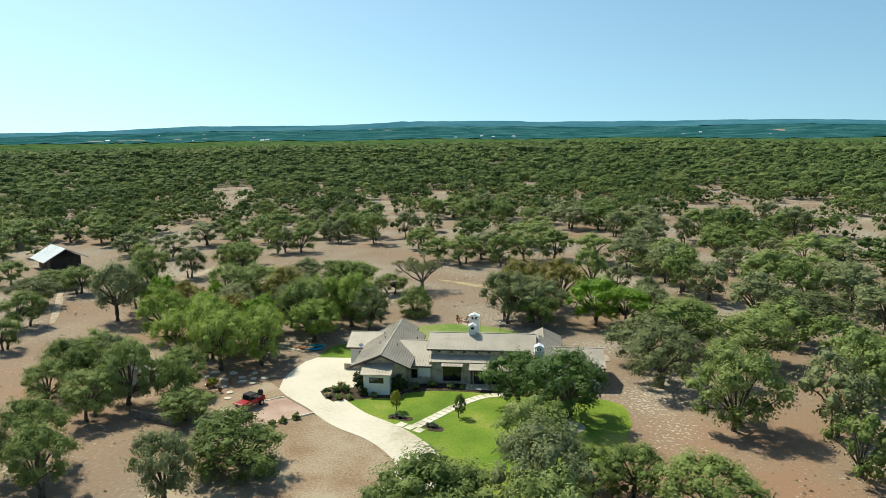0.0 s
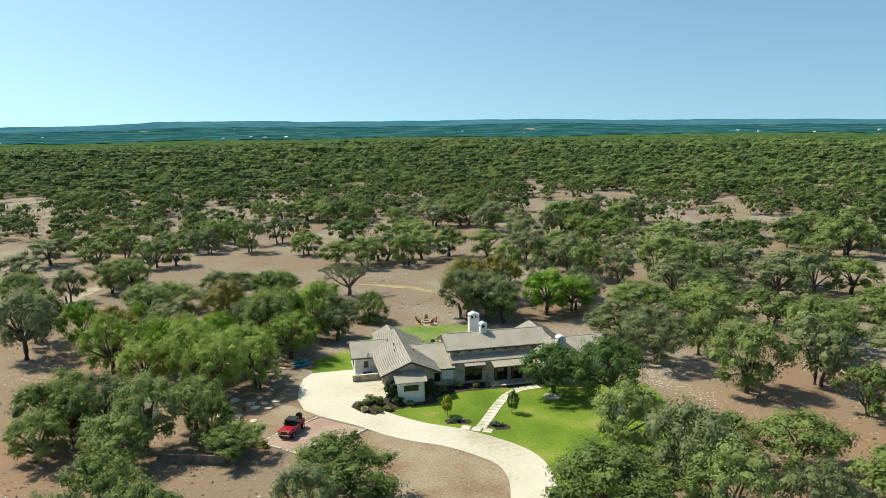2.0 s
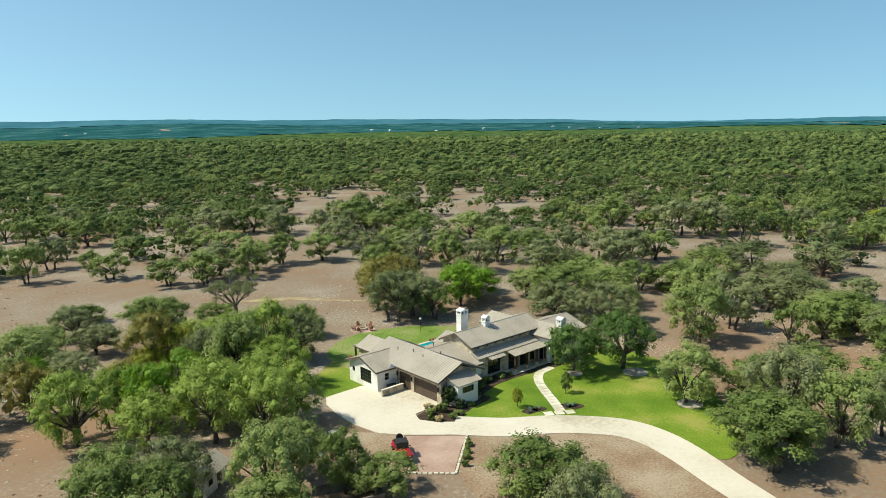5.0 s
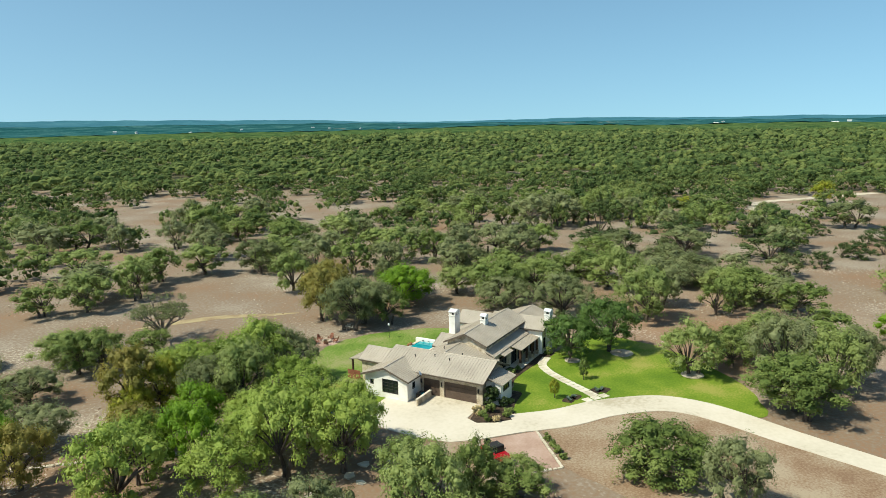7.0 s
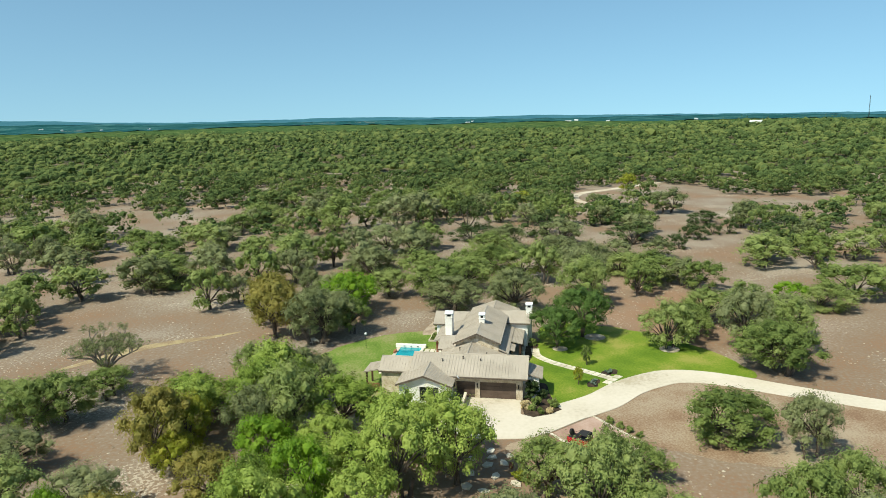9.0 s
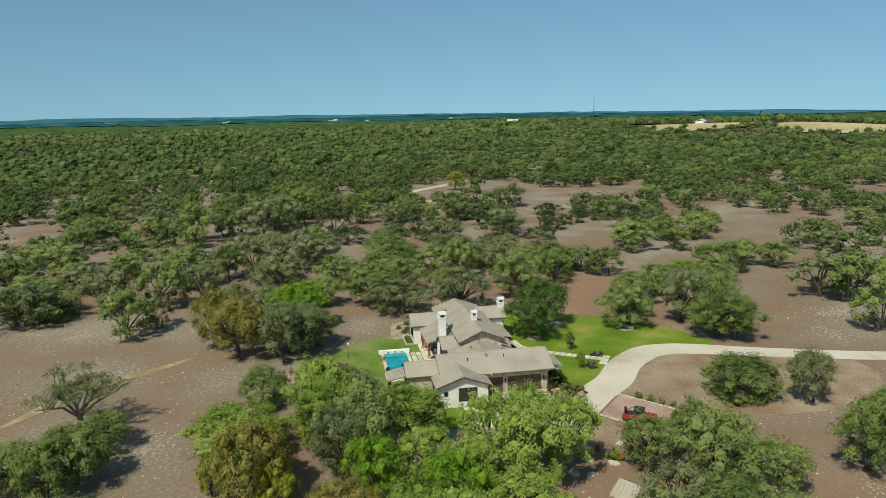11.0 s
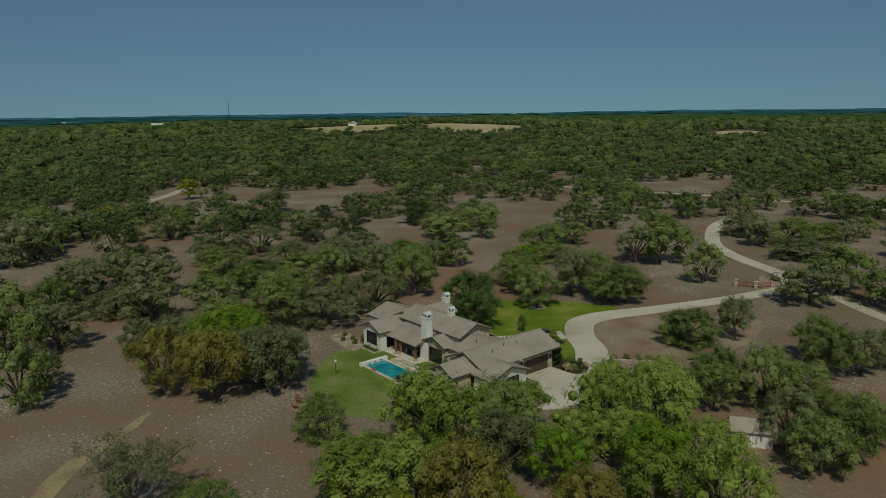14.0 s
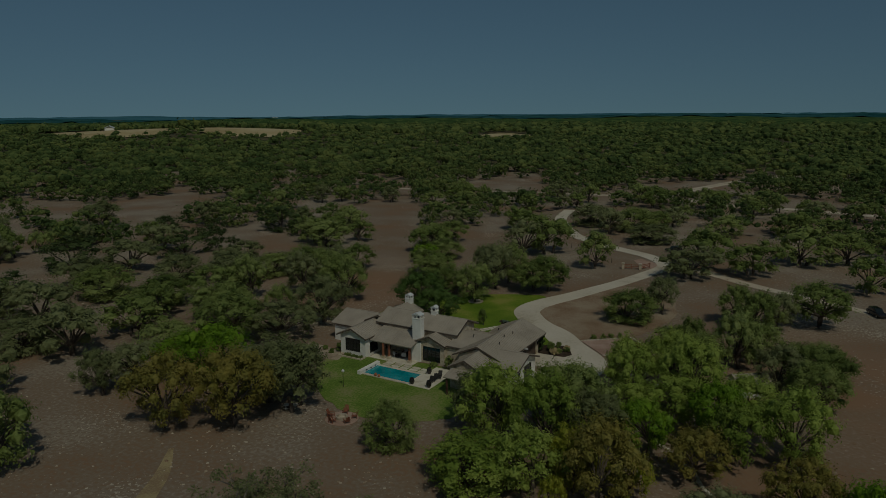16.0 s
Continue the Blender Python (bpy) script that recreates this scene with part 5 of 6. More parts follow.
woods("near_woods", 300, 540, 10.0, 3, 3, 13, 0.65)
woods("middle_woods", 530, 860, 11.0, 4, 2, 6, 1.05)
woods("far_woods", 850, 1300, 15.5, 5, 1, 6, 1.9)
tagged(polar_sheet("woodland_floor", [400, 450, 520, 650, 800, 1000, 1250], 240, 0.35, FLOORWOOD, 0, (-122, 158)), "brown-green woodland floor, tree shade painted into its dark colour", "ground", kind="structure")

# scattered limestone and low scrub
rng = np.random.default_rng(12)


def scatter(name, n, lo, hi, size, flat, material, label, category, sharp=0.35):
    iv = np.array([(1, 0, 0), (0, 1, 0), (-1, 0, 0), (0, -1, 0), (0, 0, 1), (0, 0, -1)])
    fi = np.array([(k, (k + 1) % 4, 4) for k in range(4)] + [((k + 1) % 4, k, 5) for k in range(4)])
    V, F, base = [], [], 0
    while base < n * len(iv):
        a, q = rng.uniform(-math.pi, math.pi), math.sqrt(rng.uniform(lo * lo, hi * hi))
        x, y = q * math.cos(a) - 10, q * math.sin(a)
        if noise.noise((x * 0.06, y * 0.06, 6)) < rng.uniform(-0.1, 0.5) or (-29 < x < 24 and -44 < y < 29) or (abs(x + 12) < 16 and -90 < y < -40):
            continue
        k = size * (0.35 + rng.random() ** 2 * 1.4)
        V.append(np.array([x, y, 0.02]) + iv * k * (1 - sharp + 2 * sharp * rng.random((len(iv), 1))) * np.array([1, 0.8, flat]))
        F.append(fi + base)
        base += len(iv)
    me = bpy.data.meshes.new(name)
    me.from_pydata(np.concatenate(V).tolist(), [], np.concatenate(F).tolist())
    me.materials.append(material)
    tagged(new(name, me), label, category, kind="stuff")


scatter("loose_rocks", 9500, 20, 135, 0.15, 0.4, ROCK, "pale broken limestone lying on the soil", "rocks")
scatter("dry_tufts", 7000, 20, 130, 0.18, 0.6, DRYGRASS, "low tufts of dry brown grass", "grass tufts", 0.5)


# ---- pool and terrace ----
POOL = thing("swimming_pool", "turquoise swimming pool with pale stone coping and a raised white wall", "pool")
part("water", boxes((-3.75, 10.5, 0.0, 4.8, 14.3, 0.1)), WATER, POOL, "clear turquoise water")
for x0, y0, x1, y1 in ((-3.75, 10.0, 4.8, 10.5), (-3.75, 14.3, 4.8, 14.85), (-4.2, 10.0, -3.75, 14.85)):
    part("coping", boxes((x0, y0, -0.1, x1, y1, 0.17), bevel=0.02), SLAB, POOL, "pale stone coping")
part("raised_wall", boxes((4.8, 9.8, -0.1, 5.45, 15.2, 0.62), bevel=0.02), STUCCO, POOL, "white raised wall with water spouts")
for y in (11.2, 12.4, 13.6):
    part("spout", boxes((4.6, y - 0.12, 0.36, 4.82, y + 0.12, 0.42)), DARK, POOL)
setting("pool_deck", boxes((-8.0, 6.6, -0.05, -4.2, 15.0, 0.15), bevel=0.02), SLAB, "pale stone pool deck", "deck")
for i in range(5):
    for j in range(2):
        x, y = -4.0 + 1.75 * i, 8.05 + 0.95 * j
        setting("paving_slab", boxes((x, y, 0, x + 1.45, y + 0.75, 0.13), bevel=0.015), SLAB, "square pale stone slab set in grass", "slab")


def pot(x, y, r, h, material, label):
    t = thing("plant_pot", label, "pot", (x, y, 0.15))
    part("bowl", lathe([(r * 0.55, 0), (r * 0.95, h * 0.35), (r, h * 0.6), (r * 0.78, h * 0.92), (r * 0.85, h), (r * 0.7, h), (r * 0.65, h * 0.85)]), material, t)
    part("soil", lathe([(r * 0.66, h * 0.8), (r * 0.6, h * 0.84)]), MULCH, t)


pot(-4.6, 14.5, 0.42, 0.95, POT, "large dark glazed pot at the pool corner")
pot(-4.7, 9.6, 0.42, 0.95, POT, "large dark glazed pot beside the pool deck")
pot(-7.6, 14.4, 0.42, 1.05, POT, "tall dark glazed pot on the pool deck")
pot(2.2, 14.6, 0.26, 0.45, CLAY, "orange clay pot on the coping")
pot(1.5, 14.7, 0.22, 0.4, CLAY, "small clay pot on the coping")


def lounger(x, y, turn):
    t = thing("sun_lounger", "dark metal sun lounger on the pool deck", "lounger", (x, y, 0.15), turn, "pool loungers")
    part("seat", boxes((-0.32, -0.6, 0.3, 0.32, 0.55, 0.38), bevel=0.02), DARK, t)
    back = part("backrest", boxes((-0.32, 0, 0, 0.32, 0.75, 0.07), bevel=0.02), DARK, t)
    back.matrix_basis = pose(0, 0.5, 0.33, 50, 0, 0)
    for sx in (-0.27, 0.27):
        for sy in (-0.5, 0.45):
            part("leg", boxes((sx - 0.025, sy - 0.025, 0, sx + 0.025, sy + 0.025, 0.31)), DARK, t)


lounger(-7.1, 10.4, 200)
lounger(-7.0, 11.8, 190)
lounger(-6.9, 13.0, 185)


def armchair(x, y, turn):
    t = thing("armchair", "pale cushioned wicker armchair on the terrace", "armchair", (x, y, 0.12), turn, "terrace armchairs")
    part("seat", boxes((-0.4, -0.4, 0.18, 0.4, 0.4, 0.45), bevel=0.05), CUSHION, t)
    part("backrest", boxes((-0.42, 0.32, 0.3, 0.42, 0.5, 0.95), bevel=0.05), CUSHION, t)
    for sx in (-0.48, 0.42):
        part("arm", boxes((sx, -0.4, 0.1, sx + 0.08, 0.45, 0.65), bevel=0.03), DARK, t)


for row in ((3.0, 5.2, 20), (4.4, 5.6, -30), (3.6, 4.0, 180)):
    armchair(*row)

# fire pit
FIRE = thing("fire_pit", "round stone fire pit on a paved circle", "fire pit", (-2.8, 29.4, 0))
part("paving", lathe([(2.3, -0.05), (2.3, 0.06), (0.1, 0.07)], 24), PAVER, FIRE, "dusty pink gravel circle")
part("ring", lathe([(0.85, 0.05), (0.85, 0.42), (0.6, 0.45), (0.58, 0.12), (0.1, 0.1)], 18), ROCK, FIRE, "pale stone ring")


def adirondack(a):
    x, y = -2.8 + 1.75 * math.cos(radians(a)), 29.4 + 1.75 * math.sin(radians(a))
    t = thing("garden_chair", "red-brown wooden slatted chair round the fire pit", "chair", (x, y, 0.06), a - 90, "fire pit chairs")
    part("seat", boxes((-0.3, -0.35, 0.28, 0.3, 0.3, 0.34), bevel=0.015), REDWOOD, t)
    for k in range(5):
        b = part("back_slat", boxes((-0.3 + 0.125 * k, 0, 0, -0.2 + 0.125 * k, 0.85 - 0.05 * abs(k - 2), 0.03)), REDWOOD, t)
        b.matrix_basis = pose(0, 0.26, 0.3, 68, 0, 0)
    for sx in (-0.4, 0.3):
        part("arm", boxes((sx, -0.4, 0.55, sx + 0.1, 0.42, 0.59)), REDWOOD, t)
        for sy in (-0.36, 0.3):
            part("leg", boxes((sx + 0.02, sy - 0.04, 0, sx + 0.08, sy + 0.04, 0.56)), REDWOOD, t)


for a in (10, 80, 150, 215, 290):
    adirondack(a)

TABLE = thing("picnic_table", "weathered picnic table under the big oak", "table", (5.5, 30.6, 0), 30)
part("tabletop", boxes((-0.95, -0.4, 0.72, 0.95, 0.4, 0.77), bevel=0.01), SLAB, TABLE)
for y in (-0.85, 0.6):
    part("bench", boxes((-0.95, y, 0.42, 0.95, y + 0.25, 0.46), bevel=0.01), SLAB, TABLE)
for x in (-0.7, 0.66):
    part("trestle", boxes((x, -0.8, 0.36, x + 0.05, 0.8, 0.42)), SLAB, TABLE)
    for y in (-0.3, 0.26):
        part("leg", boxes((x, y, 0, x + 0.05, y + 0.08, 0.73)), SLAB, TABLE)
LAMP = thing("garden_lamp", "white globe lamp on a thin post in the lawn", "lamp", (4.1, 20.4, 0))
part("post", tube([(0, 0, 0), (0, 0, 2.4)], [0.04, 0.03]), DARK, LAMP)
bm = bmesh.new()
bmesh.ops.create_icosphere(bm, subdivisions=2, radius=0.24, matrix=Matrix.Translation((0, 0, 2.6)))
part("globe", bm, WHITEMETAL, LAMP)

# ---- garden path and beds ----
PATH_LINE = smooth_line([(-6.0, -21.6, 0), (-3.9, -18.5, 0), (-1.5, -14.7, 0), (0.8, -11.6, 0), (3.4, -9.6, 0), (6.6, -9.1, 0)], 40)
run, last = 0.0, PATH_LINE[0]
for a, b in zip(PATH_LINE, PATH_LINE[1:]):
    run += (b - a).length
    if run > 0.98:
        run = 0
        d = math.degrees(math.atan2((b - a).y, (b - a).x))
        s = setting("path_slab", boxes((-0.46, -0.72, 0, 0.46, 0.72, 0.105), bevel=0.02), SLAB, "pale rectangular stone path slab", "slab")
        s.matrix_basis = pose(b.x, b.y, 0, 0, 0, d + random.uniform(-1, 1))
for k, q in enumerate(((-7.5, -20.6), (-6.25, -21.4), (-5.0, -22.2))):
    s = setting("path_slab", boxes((-0.62, -0.6, 0, 0.62, 0.6, 0.11), bevel=0.02), SLAB, "square pale stone slab at the driveway", "slab")
    s.matrix_basis = pose(*q, 0, 0, 0, -32)


def agave(x, y, r, label="grey-green agave in a mulch bed"):
    t = thing("agave", label, "plant", (x, y, 0.07), random.uniform(0, 360), "agaves")
    for k in range(13):
        a, e = k * 2.4, random.uniform(25, 70)
        bm = bmesh.new()
        pts = [(0, -0.05 * r, 0), (0.5 * r, -0.09 * r, 0.03 * r), (r, 0, 0.1 * r), (0.5 * r, 0.09 * r, 0.03 * r), (0, 0.05 * r, 0)]
        top = [bm.verts.new(p) for p in pts]
        keel = bm.verts.new((0.45 * r, 0, -0.06 * r))
        bm.faces.new(top)
        for i in range(4):
            bm.faces.new((top[i + 1], top[i], keel))
        part("leaf", bm, AGAVE, t).matrix_basis = pose(0, 0, 0.05, 0, -e, math.degrees(a))


random.seed(5)
for bx, by, w in ((-8.7, -18.3, 0.9), (-7.3, -18.8, 0.8), (-3.9, -20.6, 0.9), (-3.0, -21.6, 0.9)):
    setting("mulch_bed", patch([(bx - w, by - w * 0.7), (bx + w, by - w * 0.8), (bx + w, by + w * 0.7), (bx - w, by + w * 0.8)], 0, 0.09, 0.1), MULCH, "small dark mulch bed at the path", "flower bed")
    for k in range(3):
        agave(bx + random.uniform(-0.6, 0.6), by + random.uniform(-0.5, 0.5), random.uniform(0.4, 0.6))


def shrub(x, y, r, h, material, label):
    rng2 = random.Random(int(x * 31 + y * 17))
    spots = []
    for k in range(int(10 + 8 * r * h)):
        a, q = rng2.uniform(0, math.tau), math.sqrt(rng2.random()) * r * 0.75
        spots.append(((q * math.cos(a), q * math.sin(a), rng2.uniform(0.2, 1.0) * h * (1 - 0.35 * q / r)), rng2.uniform(0.2, 0.34) * min(1.4, 0.6 + r * 0.5)))
    c = leaf_cloud(spots, 22, 0.11, int(abs(x * 100)))
    c.materials.append(material)
    t = thing("shrub", label, "shrub", (x, y, 0.05))
    part("stem", tube([(0, 0, -0.05), (0.05, 0, h * 0.6)], [0.07, 0.03], 5), BARK, t)
    new("foliage", c).parent = t


for row in ((-15.6, -9.4, 1.25, 3.3), (-14.8, -10.9, 0.8, 1.6), (-10.0, -9.4, 1.1, 3.0), (-9.2, -8.6, 0.8, 1.8)):
    shrub(*row, CEDAR, "tall dark evergreen shrub against the garage wall")
for row in ((-17.6, -10.2, 0.9, 1.4), (-19.0, -9.6, 0.7, 0.9), (-18.0, -12.8, 0.7, 0.8), (-16.4, -12.4, 0.7, 0.7), (-13.2, -11.2, 0.6, 0.6), (-7.6, -7.6, 0.7, 0.9), (-5.2, -6.6, 0.8, 1.0), (-2.4, -6.7, 0.7, 0.9), (-0.6, -7.2, 0.5, 0.6), (8.6, -8.7, 0.8, 1.2), (-6.6, 6.6, 0.9, 2.6), (-3.4, 6.4, 0.8, 0.7), (-20.2, -10.9, 0.6, 0.8), (15.4, 9.4, 0.6, 0.7), (17.6, 8.6, 0.6, 0.7), (18.4, 10.2, 0.55, 0.6), (20.4, 8.4, 0.6, 0.8), (14.8, 8.0, 0.8, 1.7), (12.0, 9.3, 0.6, 0.5), (10.4, 9.3, 0.6, 0.5), (9.4, 9.2, 0.5, 0.5)):
    shrub(*row, LEAF, "low green shrub in the mulch bed")
for row in ((-18.6, -8.9, 0.9, 1.1), (-19.6, -12.2, 0.6, 0.7)):
    shrub(*row, STRAW, "clump of straw-coloured ornamental grass")
for row in ((-21.8, -20.0, 0.55, 0.9), (-23.2, -21.3, 0.5, 0.8), (-24.4, -22.4, 0.5, 0.8), (-25.6, -23.4, 0.45, 0.8), (-38.2, -9.0, 0.9, 1.4), (-36.6, -15.4, 1.0, 1.5), (-33.0, -20.0, 0.6, 0.8)):
    shrub(*row, LEAFYELLOW if row[0] < -30 else LEAF, "small green shrub beside the paved pad")
setting("planter_edge", boxes((8.6, 9.85, 0, 13.6, 10.05, 0.3), (8.6, 8.5, 0, 8.8, 9.85, 0.3), (13.4, 8.5, 0, 13.6, 9.85, 0.3)), STONE, "low stone planter edge under the window", "planter")
plant(-0.1, -17.6, 0.95, 3.4, "oak", "near", "staked young tree with a slim trunk on the lawn", "saplings")
plant(-8.9, -16.2, 0.85, 3.0, "yellow", "near", "yellow-green sapling on the lawn by the path", "saplings")
for x, y, r in ((9.0, -31.9, 1.7), (14.3, -19.6, 1.9), (7.2, -13.4, 1.3)):
    setting("tree_ring", lathe([(r, 0), (r, 0.12), (r * 0.2, 0.2)], 18), ROCK, "pale gravel ring round an oak trunk", "gravel").matrix_basis = pose(x, y, 0)

# ---- walls, stones and yard clutter ----
LOW = thing("low_wall", "low tan stone screen wall beside the garage", "wall")
part("course", boxes((-20.2, -0.25, 0, -16.3, 0.05, 1.0), bevel=0.02), STONE, LOW)
part("coping", boxes((-20.25, -0.3, 1.0, -16.25, 0.1, 1.08), bevel=0.02), SLAB, LOW)
for x, m in ((-17.4, "blue wheeled rubbish bin with its lid shut"), (-18.2, "dark blue wheeled rubbish bin with its lid shut")):
    t = thing("rubbish_bin", m, "bin", (x, 0.75, 0.05))
    part("body", boxes((-0.28, -0.3, 0.08, 0.28, 0.3, 0.95), bevel=0.04), BLUEHULL if "dark" not in m else DARK, t)
    part("lid", boxes((-0.3, -0.33, 0.95, 0.3, 0.33, 1.02), bevel=0.02), DARK, t)
    for sx in (-0.24, 0.18):
        part("wheel", boxes((sx, 0.2, 0, sx + 0.06, 0.36, 0.16), bevel=0.03), RUBBER, t)
YARD = thing("yard_wall", "low grey concrete block wall of a small yard", "wall")
for a, b in (((-44.6, -21.2), (-37.2, -23.5)), ((-37.2, -23.5), (-36.4, -19.8)), ((-42.0, -17.0), (-36.4, -19.8))):
    d = Vector((b[0] - a[0], b[1] - a[1]))
    w = part("course", boxes((0, -0.1, 0, d.length, 0.1, 1.15), bevel=0.02), GREYBARK, YARD)
    w.matrix_basis = pose(a[0], a[1], 0, 0, 0, math.degrees(math.atan2(d.y, d.x)))
random.seed(14)
for x, y in ((-33.3, -5.5), (-32.6, -7.6), (-35.2, -5.2), (-34.5, -7.1), (-37.7, -6.4), (-36.5, -9.4), (-34.1, -13.8), (-34.5, -11.6), (-39.0, -8.7), (-41.0, -5.4), (-40.4, -3.4), (-37.4, -3.4), (-34.0, -3.2), (-31.5, -5.2)):
    n = random.randint(5, 7)
    pts = [((0.55 + random.uniform(-0.15, 0.35)) * math.cos(k * math.tau / n), (0.45 + random.uniform(-0.1, 0.25)) * math.sin(k * math.tau / n)) for k in range(n)]
    s = tagged(part("flagstone", prism(pts, -0.05, random.uniform(0.1, 0.22)), SLAB), "flat pale limestone slab lying on the soil", "stone", "flagstones")
    s.matrix_basis = pose(x, y, 0, 0, 0, random.uniform(0, 360))
for k, (x, y) in enumerate(((-36.0, -11.6), (-38.6, -10.0), (-35.9, -8.0))):
    pot(x, y, 0.3, 0.7, REDWOOD, "rusty half barrel in the yard")
PADEDGE = thing("pad_edging", "pale limestone edging along the paved pad", "edging")
for a, b in (((-33.6, -18.3), (-27.7, -24.1)), ((-27.7, -24.1), (-20.0, -17.8)), ((-33.6, -18.3), (-26.0, -12.4))):
    d = Vector((b[0] - a[0], b[1] - a[1]))
    n = round(d.length / 0.62)
    for k in range(n):
        u = random.uniform(0.22, 0.3)
        s = part("stone", boxes((-u, -0.15, -0.05, u, 0.15, random.uniform(0.12, 0.18)), bevel=0.03), SLAB, PADEDGE)
        s.matrix_basis = pose(a[0] + d.x * (k + 0.5) / n, a[1] + d.y * (k + 0.5) / n, 0, 0, 0, math.degrees(math.atan2(d.y, d.x)) + random.uniform(-6, 6))

STONE_ROW = thing("stone_border", "low row of pale limestone blocks winding under the oaks", "edging")
BORDER_LINE = smooth_line([(-66.8, 41.4, 0), (-59.8, 35.1, 0), (-54.6, 29.4, 0), (-50.4, 25, 0), (-46.1, 18.9, 0), (-40.4, 14, 0), (-34.3, 10.5, 0), (-30.2, 8.6, 0)], 40)
run = 0.0
for a, b in zip(BORDER_LINE, BORDER_LINE[1:]):
    run += (b - a).length
    if run > 0.62:
        run = 0.0
        u = random.uniform(0.24, 0.36)
        s = part("stone", boxes((-u, -0.22, -0.05, u, 0.22, random.uniform(0.16, 0.3)), bevel=0.05), SLAB, STONE_ROW)
        s.matrix_basis = pose(b.x + random.uniform(-0.12, 0.12), b.y + random.uniform(-0.12, 0.12), 0, 0, 0, math.degrees(math.atan2((b - a).y, (b - a).x)) + random.uniform(-14, 14))
FENCE = thing("board_fence", "short red-brown board fence beside the rear lean-to", "fence", (-15.35, 12.9, 0), 90)
for z in (0.3, 1.15):
    part("rail", boxes((0, 0.0, z, 2.4, 0.06, z + 0.1)), REDWOOD, FENCE)
for k in range(12):
    part("board", boxes((0.2 * k, 0.06, 0.05, 0.2 * k + 0.17, 0.09, 1.5)), REDWOOD, FENCE)


def kayak(x, y, turn, material, label):
    t = thing("kayak", label, "kayak", (x, y, 0.12), turn, "kayaks")
    bm = bmesh.new()
    rings = []
    for k in range(9):
        u = k / 8 * 2 - 1
        w, hh = 0.38 * (1 - abs(u) ** 2.2) + 0.02, 0.16 * (1 - abs(u) ** 3) + 0.03
        rings.append([bm.verts.new((u * 1.55, w * math.cos(q * math.tau / 10), 0.16 + hh * math.sin(q * math.tau / 10) + 0.12 * u * u)) for q in range(10)])
    for u, w in zip(rings, rings[1:]):
        for q in range(10):
            bm.faces.new((u[q], u[(q + 1) % 10], w[(q + 1) % 10], w[q]))
    bm.faces.new(rings[0])
    bm.faces.new(rings[-1][::-1])
    bmesh.ops.recalc_face_normals(bm, faces=bm.faces)
    part("hull", bm, material, t)
    part("seat", boxes((-0.3, -0.2, 0.3, 0.25, 0.2, 0.38), bevel=0.03), DARK, t)


kayak(-28.0, 11.2, 15, TEALHULL, "teal kayak lying on the grass")
kayak(-27.6, 9.2, 30, BLUEHULL, "bright blue kayak lying on the grass")
kayak(-30.6, 9.8, -10, CLAY, "faded orange kayak under the oaks")

SHED = thing("garden_shed", "small pale shed with a grey gabled roof under oaks", "shed", (-49.8, -7.2, 0), 35)
part("wall", boxes((-2.3, -1.6, 0, 2.3, 1.6, 2.2)), STUCCO, SHED)
for x in (-2.25, 2.25):
    bm = bmesh.new()
    bm.faces.new([bm.verts.new(p) for p in ((x, -1.6, 2.2), (x, 1.6, 2.2), (x, 0, 3.1))])
    bmesh.ops.solidify(bm, geom=bm.faces, thickness=0.1)
    part("gable", bm, STUCCO, SHED)
for s in (-1, 1):
    bm = bmesh.new()
    sm = add_slope(bm, (-2.7, s * 2.0, 2.05), (2.7, s * 2.0, 2.05), (2.7, 0, 3.2), (-2.7, 0, 3.2), 0.1)
    bmesh.ops.recalc_face_normals(bm, faces=bm.faces)
    rf = part("roof", bm, ROOF, SHED)
    tagged(part("seams", sm, ROOF, rf), kind="stuff")
part("door", boxes((0.2, -1.66, 0.02, 1.1, -1.6, 2.0), bevel=0.01), DOORBROWN, SHED, "brown plank door")
part("window", boxes((-1.5, -1.65, 1.0, -0.7, -1.6, 1.7), bevel=0.01), GLASS, SHED)

BARN = thing("barn", "dark-walled barn with a pale metal roof among oaks", "barn", (-123, 79, 0), -38)
part("wall", boxes((-5, -4, 0, 5, 4, 3.4)), DARK, BARN, "near-black board walls")
for s in (-1, 1):
    bm = bmesh.new()
    sm = add_slope(bm, (-6, s * 6.0, 2.7), (6, s * 6.0, 2.7), (6, 0, 5.9), (-6, 0, 5.9), 0.15, 0.9)
    bmesh.ops.recalc_face_normals(bm, faces=bm.faces)
    rf = part("roof", bm, WHITEMETAL, BARN, "pale grey metal roof")
    tagged(part("seams", sm, WHITEMETAL, rf), kind="stuff")
for x in (-5, 5):
    bm = bmesh.new()
    bm.faces.new([bm.verts.new(p) for p in ((x, -4, 3.3), (x, 4, 3.3), (x, 0, 5.6))])
    bmesh.ops.solidify(bm, geom=bm.faces, thickness=0.12)
    part("gable", bm, DARK, BARN)
part("door", boxes((-1.5, -4.1, 0, 1.5, -4.0, 2.7)), TIMBER, BARN)

# ---- gate ----
def pier(x, y):
    t = thing("gate_pier", "square pale stone gate pier", "pier", (x, y, 0), 15, "gate piers")
    part("shaft", boxes((-0.35, -0.35, 0, 0.35, 0.35, 1.5), bevel=0.03), STONE, t)
    part("cap", boxes((-0.42, -0.42, 1.5, 0.42, 0.42, 1.62), bevel=0.03), SLAB, t)


